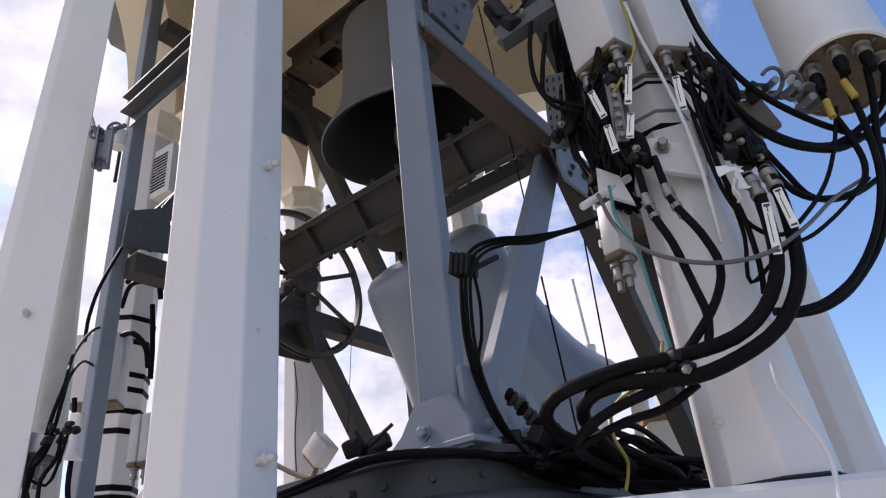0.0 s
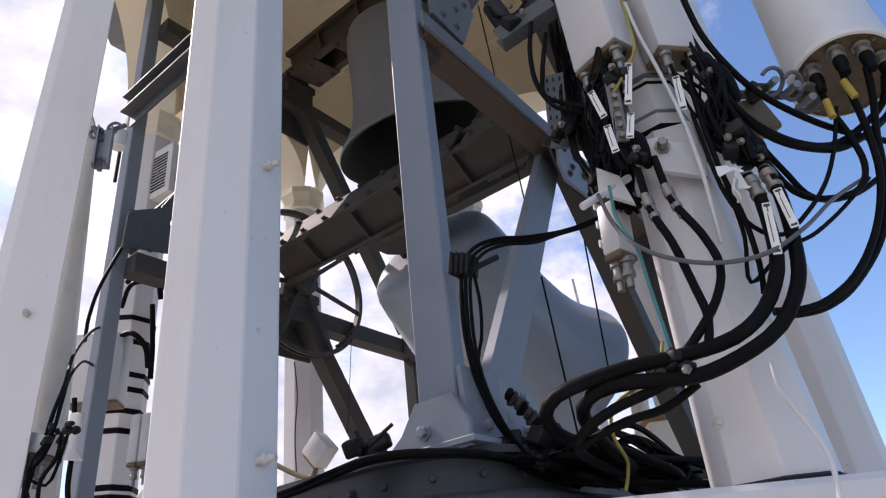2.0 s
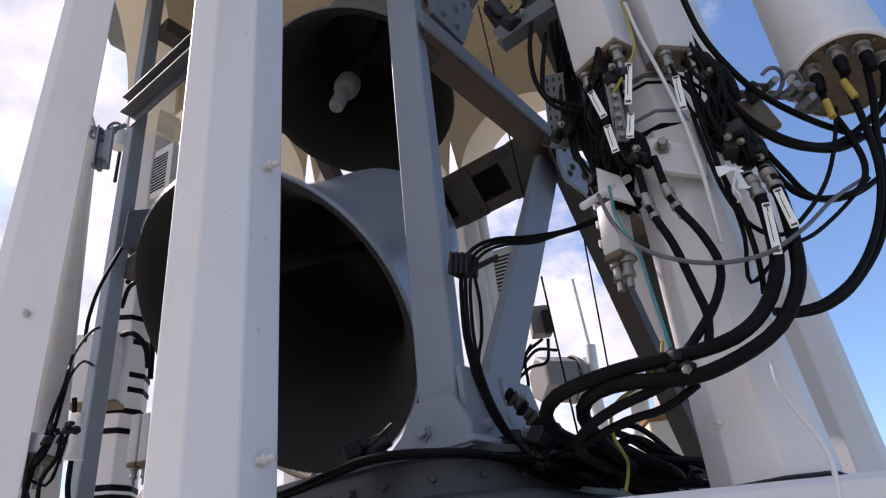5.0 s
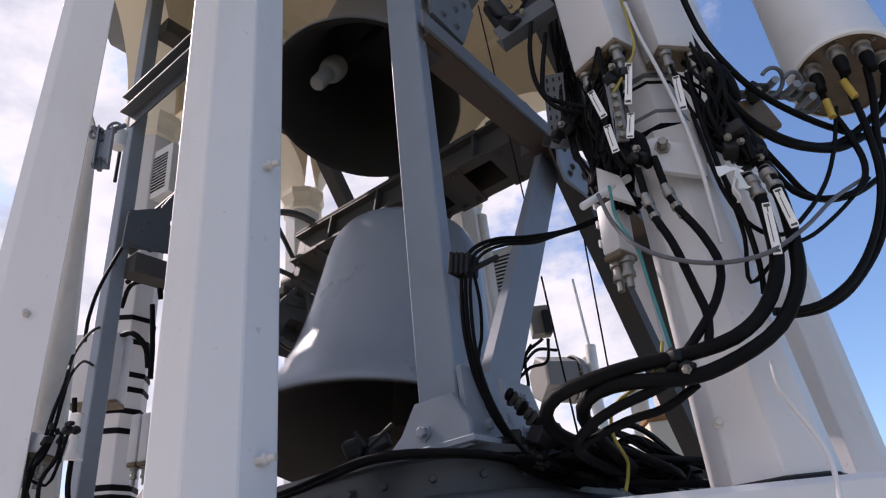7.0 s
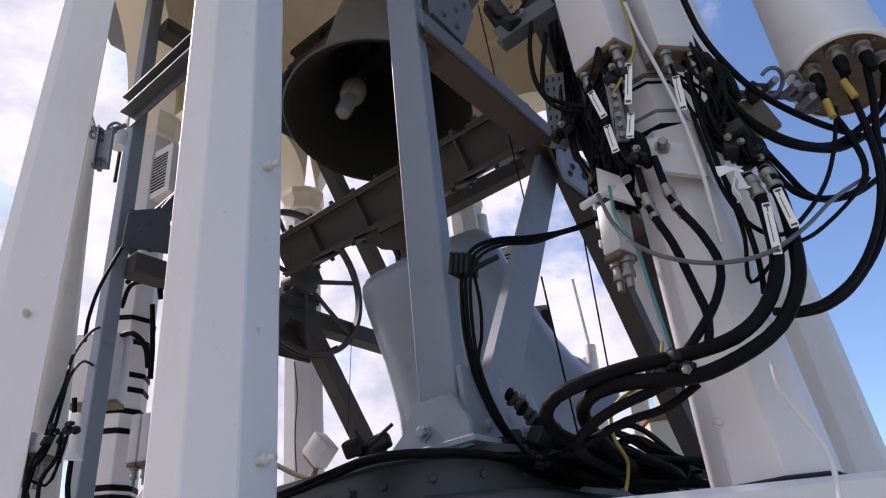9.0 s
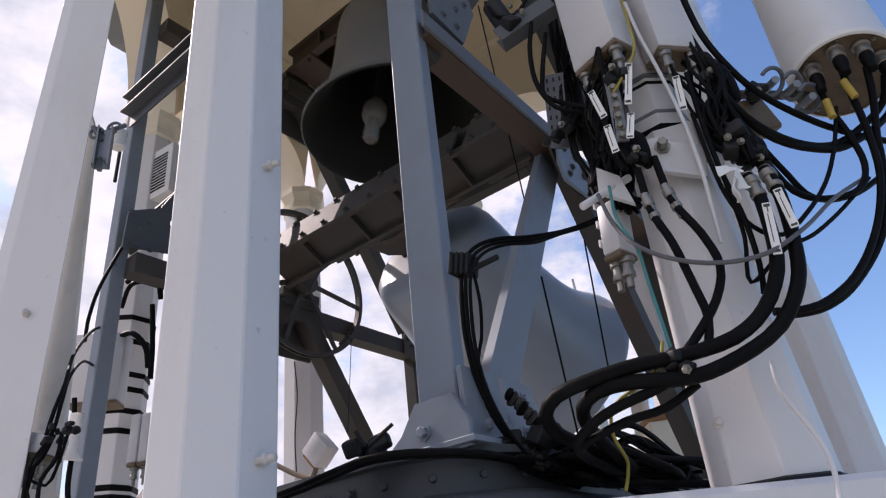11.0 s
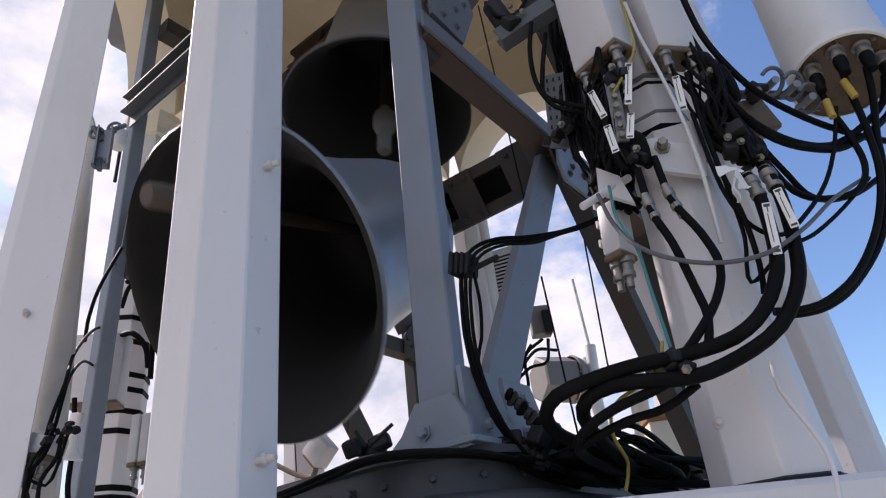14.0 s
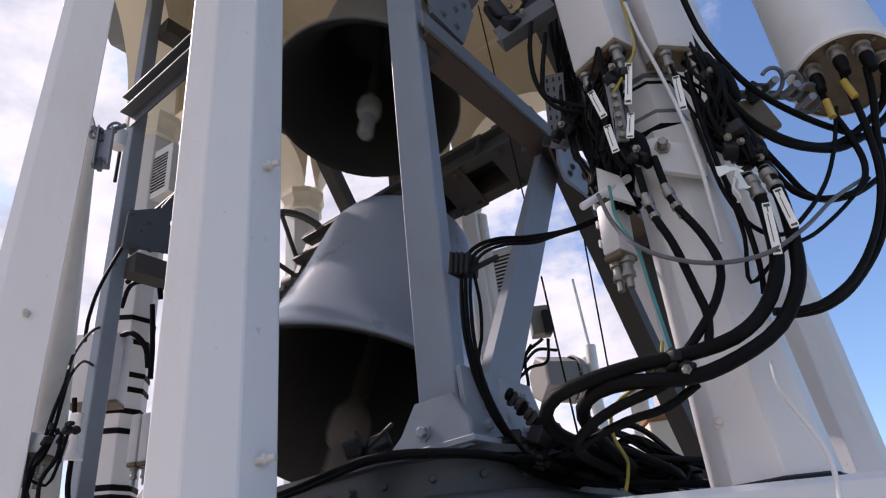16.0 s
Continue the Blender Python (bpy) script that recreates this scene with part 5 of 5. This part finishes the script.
# ---- gear on the left-hand side ----
def left_gear():
    # louvred cabinet
    w, h = 0.315, 0.318
    c = Vector((-1.659, 2.900, 3.975)) + Vector((math.cos(radians(-28)), math.sin(radians(-28)), 0)) * w / 2 - UP * h / 2
    t = thing("louvred_cabinet", "white ventilated cabinet with two rows of slots", "cabinet", at=Matrix.Translation(c) @ pose(0, 0, 0, 0, 0, -28))
    bm = bmesh.new()
    box(bm, (w, 0.14, h), pose(0, 0.07, 0), 0.006, 2)
    part("casing", bm, M_BOX, t)
    for col in (-1, 1):
        for i in range(12):
            bm = bmesh.new()
            box(bm, (w * 0.36, 0.006, 0.010), pose(col * w * 0.21, -0.001, -h * 0.36 + i * h * 0.062), 0.002)
            part("slot", bm, M_BLACKP, t, "dark ventilation slot", smooth=False)
    # grey radio box before the far column
    radio_box(Matrix.Translation((-1.464, 2.520, 2.456)) @ pose(0, 0, 0, 0, 0, 8), (0.20, 0.1, 0.29), "pale grey radio unit on a white column", ((-0.03, 0), (0.03, 0)))
    for x in (-0.020, 0.022):
        radio_box(Matrix.Translation(Vector((-1.269, 2.550, 2.209)) + Vector((x, 0, 0))) @ pose(0, 0, 0, 0, 0, -10), (0.04, 0.06, 0.19), "narrow white filter unit strapped to a column", ((0, 0),))
    # straps round the column
    x, y = COL_AT[6]
    for z in (2.44, 2.53, 2.63, 2.70, 2.86, 2.98, 2.16, 2.20):
        bm = bmesh.new()
        lathe(bm, [(0.122, -0.013), (0.1255, -0.011), (0.1255, 0.011), (0.122, 0.013)], 8, pose(x, y, z, 0, 0, 168), cap=False)
        tagged(part("strap", bm, M_RUBBER, smooth=False), "black strap round a column", "strap", "column straps")
    lab = "black cable on a white column"
    for pts, r in (([(-1.391, 2.500, 2.746), (-1.310, 2.450, 2.729), (-1.249, 2.450, 2.659), (-1.255, 2.500, 2.592)], 0.012), ([(-1.419, 2.550, 3.026), (-1.335, 2.500, 3.046), (-1.260, 2.500, 3.008), (-1.256, 2.550, 2.920)], 0.012), ([(-1.429, 2.550, 2.903), (-1.372, 2.500, 2.982), (-1.283, 2.500, 2.991)], 0.010),
                   ([(-1.354, 2.200, 2.604), (-1.353, 2.200, 2.705), (-1.328, 2.200, 2.832), (-1.324, 2.300, 3.050)], 0.007), ([(-1.437, 2.500, 2.804), (-1.359, 2.250, 2.669), (-1.196, 1.900, 2.432), (-1.070, 1.680, 2.248), (-1.036, 1.600, 2.145), (-1.031, 1.580, 2.083)], 0.0055), ([(-1.444, 2.450, 2.600), (-1.285, 2.100, 2.484), (-1.134, 1.800, 2.318), (-1.070, 1.680, 2.201), (-1.028, 1.600, 2.101), (-1.047, 1.580, 2.003), (-1.059, 1.580, 1.915)], 0.005),
                   ([(-1.357, 2.200, 2.391), (-1.336, 2.200, 2.241), (-1.331, 2.200, 2.092), (-1.315, 2.200, 2.019)], 0.009), ([(-1.025, 1.600, 2.086), (-1.031, 1.580, 2.028), (-1.038, 1.550, 1.984), (-1.039, 1.550, 1.921)], 0.0055), ([(-1.005, 1.600, 2.091), (-0.995, 1.580, 2.024), (-1.005, 1.550, 1.967), (-1.003, 1.550, 1.904)], 0.005),
                   ([(-1.024, 1.580, 2.068), (-1.034, 1.550, 2.016), (-1.042, 1.550, 1.972), (-1.021, 1.550, 1.913)], 0.004), ([(-0.989, 1.600, 2.082), (-0.991, 1.580, 1.997), (-1.011, 1.580, 1.960), (-1.044, 1.550, 1.978)], 0.004), ([(-1.317, 2.600, 2.923), (-1.297, 2.600, 2.733), (-1.290, 2.600, 2.580)], 0.012)):
        cable(lab, pts, r)
    t = thing("cable_clamp", "black cable clamp on a white column", "clamp", "cable clamps")
    rng = random.Random(5)
    for i in range(8):
        bm = bmesh.new()
        box(bm, (rng.uniform(0.012, 0.024), 0.02, rng.uniform(0.01, 0.022)), Matrix.Translation(Vector((-1.012, 1.590, 2.085)) + Vector((rng.uniform(-0.04, 0.05), rng.uniform(-0.03, 0.03), rng.uniform(-0.025, 0.025)))) @ pose(0, 0, 0, rng.uniform(-30, 30), rng.uniform(-30, 30), rng.uniform(0, 90)), 0.004)
        part("clamp_block", bm, M_BLACKP, t, smooth=False)
    # galvanised bracket with hooks
    t = thing("aerial_bracket", "galvanised bracket with hooks clamped to a column", "bracket")
    bm = bmesh.new()
    extrude(bm, channel(0.03, 0.045, 0.005), (-1.037, 1.620, 3.076), (-1.034, 1.620, 2.921), (0.3, -1, 0))
    part("channel_arm", bm, M_GALV, t, smooth=False)
    for p, q in (((-1.074, 1.600, 3.082), (-1.044, 1.610, 3.027)), ((-1.046, 1.620, 3.070), (-1.004, 1.660, 3.127)), ((-1.041, 1.615, 2.963), (-1.037, 1.615, 2.914))):
        p, q = Vector(p), Vector(q)
        bm = bmesh.new()
        c = (p + q) / 2
        tube(bm, [c + Vector((math.cos(g), -0.3, math.sin(g))) * 0.02 for g in [radians(30 * i) for i in range(11)]], 0.005, 8, 0.01)
        rod(bm, p, q, 0.008, 8)
        part("hook", bm, M_HOOK, t)
    bm = bmesh.new()
    rod(bm, (-1.258, 2.050, 3.459), (-1.260, 2.050, 3.372), 0.03, 16, 0.004)
    part("insulator", bm, M_BOX, t, "white round insulator")
    bm = bmesh.new()
    rod(bm, (-1.276, 2.100, 3.413), (-1.277, 2.100, 3.242), 0.007, 8)
    part("side_bar", bm, M_BLACKP, t)


    # horn speaker and the low cable box
    t = thing("horn_speaker", "small white horn speaker among the cables", "speaker", at=pose(-1.350, 2.2, 2.18))
    bm = bmesh.new()
    lathe(bm, [(0.046, -0.004), (0.050, 0.0), (0.044, 0.006), (0.026, 0.03), (0.019, 0.07), (0.016, 0.10), (0.0, 0.105)], 20, pose(0, 0, 0, 8, 10, 0), cap=False)
    part("flare", bm, M_BOX, t)
    bm = bmesh.new()
    lathe(bm, [(0.018, 0.09), (0.022, 0.10), (0.022, 0.15), (0.0, 0.155)], 16, pose(0, 0, 0, 8, 10, 0), cap=False)
    part("driver", bm, M_BOX, t)
    radio_box(Matrix.Translation((-1.09, 1.66, 2.045)) @ pose(0, 0, 0, 0, 14, -12), (0.085, 0.07, 0.05), "weathered grey cable box low on a white column", ((-0.02, 0), (0.02, 0)))


left_gear()


# ---- gear beyond the cage ----
def far_gear():
    t = thing("dish_aerial", "grey drum-shaped dish aerial on a pole", "antenna", at=Matrix.Translation((0.679, 4.600, 2.946)) @ pose(0, 0, 0, 0, 0, 20))
    bm = bmesh.new()
    lathe(bm, [(0.0, -0.13), (0.15, -0.13), (0.17, -0.12), (0.17, 0.12), (0.15, 0.13), (0, 0.13)], 6, pose(0, 0, 0, 0, 90, 0), cap=False)
    part("shroud", bm, M_DRUM, t, smooth=False)
    bm = bmesh.new()
    lathe(bm, [(0.165, 0.13), (0.175, 0.14), (0.15, 0.2), (0.06, 0.23), (0, 0.235)], 32, pose(0, 0, 0, 0, 90, 0), cap=False)
    part("back_shell", bm, M_DRUM, t)
    bm = bmesh.new()
    rod(bm, (0.30, 0, -3.0), (0.30, 0, 0.16), 0.045, 16)
    part("pole", bm, M_BOX, t)
    bm = bmesh.new()
    box(bm, (0.12, 0.1, 0.05), pose(0.25, 0, 0.02), 0.005)
    part("bracket", bm, M_GALV, t, smooth=False)
    bm = bmesh.new()
    rod(bm, (0.962, 4.600, 3.709), (0.974, 4.600, 3.139), 0.011, 8)
    ob = tagged(part("whip_aerial", bm, M_BOX), "pale thin whip aerial on a white base", "antenna")
    bm = bmesh.new()
    rod(bm, (0.980, 4.600, 3.164), (0.963, 4.600, 2.939), 0.04, 12)
    part("base", bm, M_BOX, ob, "white round base")
    # white panel aerial and louvred box on the far column
    t = thing("panel_aerial", "white cylindrical aerial on the far column", "antenna")
    bm = bmesh.new()
    rod(bm, (0.294, 4.000, 4.020), (0.281, 4.000, 3.121), 0.045, 16, 0.01)
    part("radome", bm, M_BOX, t)
    p = Vector((0.397, 4.000, 3.559))
    t = thing("louvred_cabinet", "white ventilated cabinet on the far column", "cabinet", at=Matrix.Translation(p) @ pose(0, 0, 0, 0, 0, -20))
    bm = bmesh.new()
    box(bm, (0.2, 0.12, 0.36), pose(0.02, 0.06, 0), 0.006)
    part("casing", bm, M_BOX, t)
    for i in range(10):
        bm = bmesh.new()
        box(bm, (0.13, 0.006, 0.012), pose(0.0, -0.001, -0.13 + i * 0.027), 0.002)
        part("slot", bm, M_BLACKP, t, "dark ventilation slot", smooth=False)
    t = thing("junction_box", "grey junction box with black cables under it", "box", at=Matrix.Translation((0.580, 4.100, 3.201)))
    bm = bmesh.new()
    box(bm, (0.13, 0.1, 0.2), None, 0.006)
    part("casing", bm, M_DRUM, t)
    bm = bmesh.new()
    box(bm, (0.05, 0.06, 0.16), pose(0.04, -0.06, -0.03), 0.006)
    part("filter", bm, M_BLACKP, t, "black filter block")
    for pts in ([(0.485, 4.000, 3.016), (0.412, 4.000, 2.912), (0.347, 4.000, 2.736), (0.296, 4.000, 2.636)], [(0.563, 4.000, 3.045), (0.436, 4.000, 2.946), (0.423, 4.000, 2.763), (0.387, 4.000, 2.660)], [(0.669, 4.200, 3.026), (0.526, 4.100, 3.009), (0.406, 4.000, 2.875), (0.323, 4.000, 2.739)], [(0.599, 4.000, 3.040), (0.564, 4.000, 2.892), (0.459, 4.000, 2.868), (0.370, 4.000, 2.806)]):
        cable("black cable under a junction box", pts, 0.011, seg=6)
    # rust-stained pipe
    bm = bmesh.new()
    rod(bm, (0.984, 3.600, 2.701), (0.928, 3.600, 2.121), 0.05, 16)
    tagged(part("white_pipe", bm, M_BOX), "white vertical pipe beyond the cage", "pipe")
    t = thing("chimney_box", "cream metal box with a rusty lid beyond the cage", "box", at=Matrix.Translation((0.953, 3.300, 2.171)))
    bm = bmesh.new()
    box(bm, (0.14, 0.14, 0.22), None, 0.005)
    part("casing", bm, M_CREAM, t)
    bm = bmesh.new()
    box(bm, (0.16, 0.16, 0.03), pose(0, 0, 0.125), 0.006)
    part("lid", bm, M_RUST, t, "rusty brown lid")


far_gear()


# ---- swings: each bell goes between turning points (seconds, degrees towards the terrace) ----
LOW_TURNS = [(-0.21, -49.6), (0.87, 52.9), (1.95, -57.0), (3.06, 61.1), (4.17, -63.8), (5.26, 65.6), (6.37, -66.7), (7.49, 67.5), (8.62, -68.3), (9.73, 68.1), (10.84, -67.8), (11.97, 68.0), (13.1, -68.7), (14.21, 69.0), (15.32, -68.9), (16.43, 68.6)]
HIGH_TURNS = [(-0.73, 5.5), (0.2, -7.3), (1.12, 14.1), (2.04, -13.5), (2.97, 18.7), (3.9, -17.4), (4.83, 22.4), (5.76, -23.4), (6.7, 28.9), (7.65, -28.3), (8.61, 33.5), (9.58, -34.6), (10.54, 40.3), (11.5, -41.3), (12.48, 46.6), (13.46, -47.4), (14.44, 52.4), (15.44, -53.2), (16.41, 58.0)]


def swing(turns, t):
    for (t0, a0), (t1, a1) in zip(turns, turns[1:]):
        if t0 <= t <= t1:
            return a0 + (a1 - a0) * 0.5 * (1 - math.cos(math.pi * (t - t0) / (t1 - t0)))
    return turns[-1][1]


def clap(turns, t, lag, gain, reach, bias):
    """The clapper's swing in its bell, which follows late and stops at the lip."""
    return max(-reach, min(reach, bias + gain * swing(turns, t - lag)))


def late(t):
    """How far the upper clapper trails its bell: less as the swing grows."""
    return max(0.12, min(0.55, 0.55 - 0.2 * (t - 6.3)))


def motions():
    ts = [i / 10 for i in range(161)]
    walk(drive_wheel, [(t, Matrix.Translation(cg(WHEEL_A, 0, AXLE_LOW)) @ pose(0, 0, 0, 0, 0, TURN) @ pose(0, 0, 0, -swing(LOW_TURNS, t), 0, 0)) for t in ts])
    for b, c, turns, axle, R, lag, gain, reach, bias in ((low_bell, low_clapper, LOW_TURNS, AXLE_LOW, 0.55, 0.12, 0.45, 27, 0), (high_bell, high_clapper, HIGH_TURNS, AXLE_HIGH, 0.462, None, 0.6, 17, 1)):
        walk(b, [(t, pose(MID.x, MID.y, axle, 0, 0, TURN) @ pose(0, 0, 0, -swing(turns, t), 0, 0)) for t in ts])
        walk(c, [(t, pose(0, 0, -0.36 * R) @ pose(0, 0, 0, -clap(turns, t, late(t) if lag is None else lag, gain, reach, bias), 0, 0)) for t in ts])


motions()
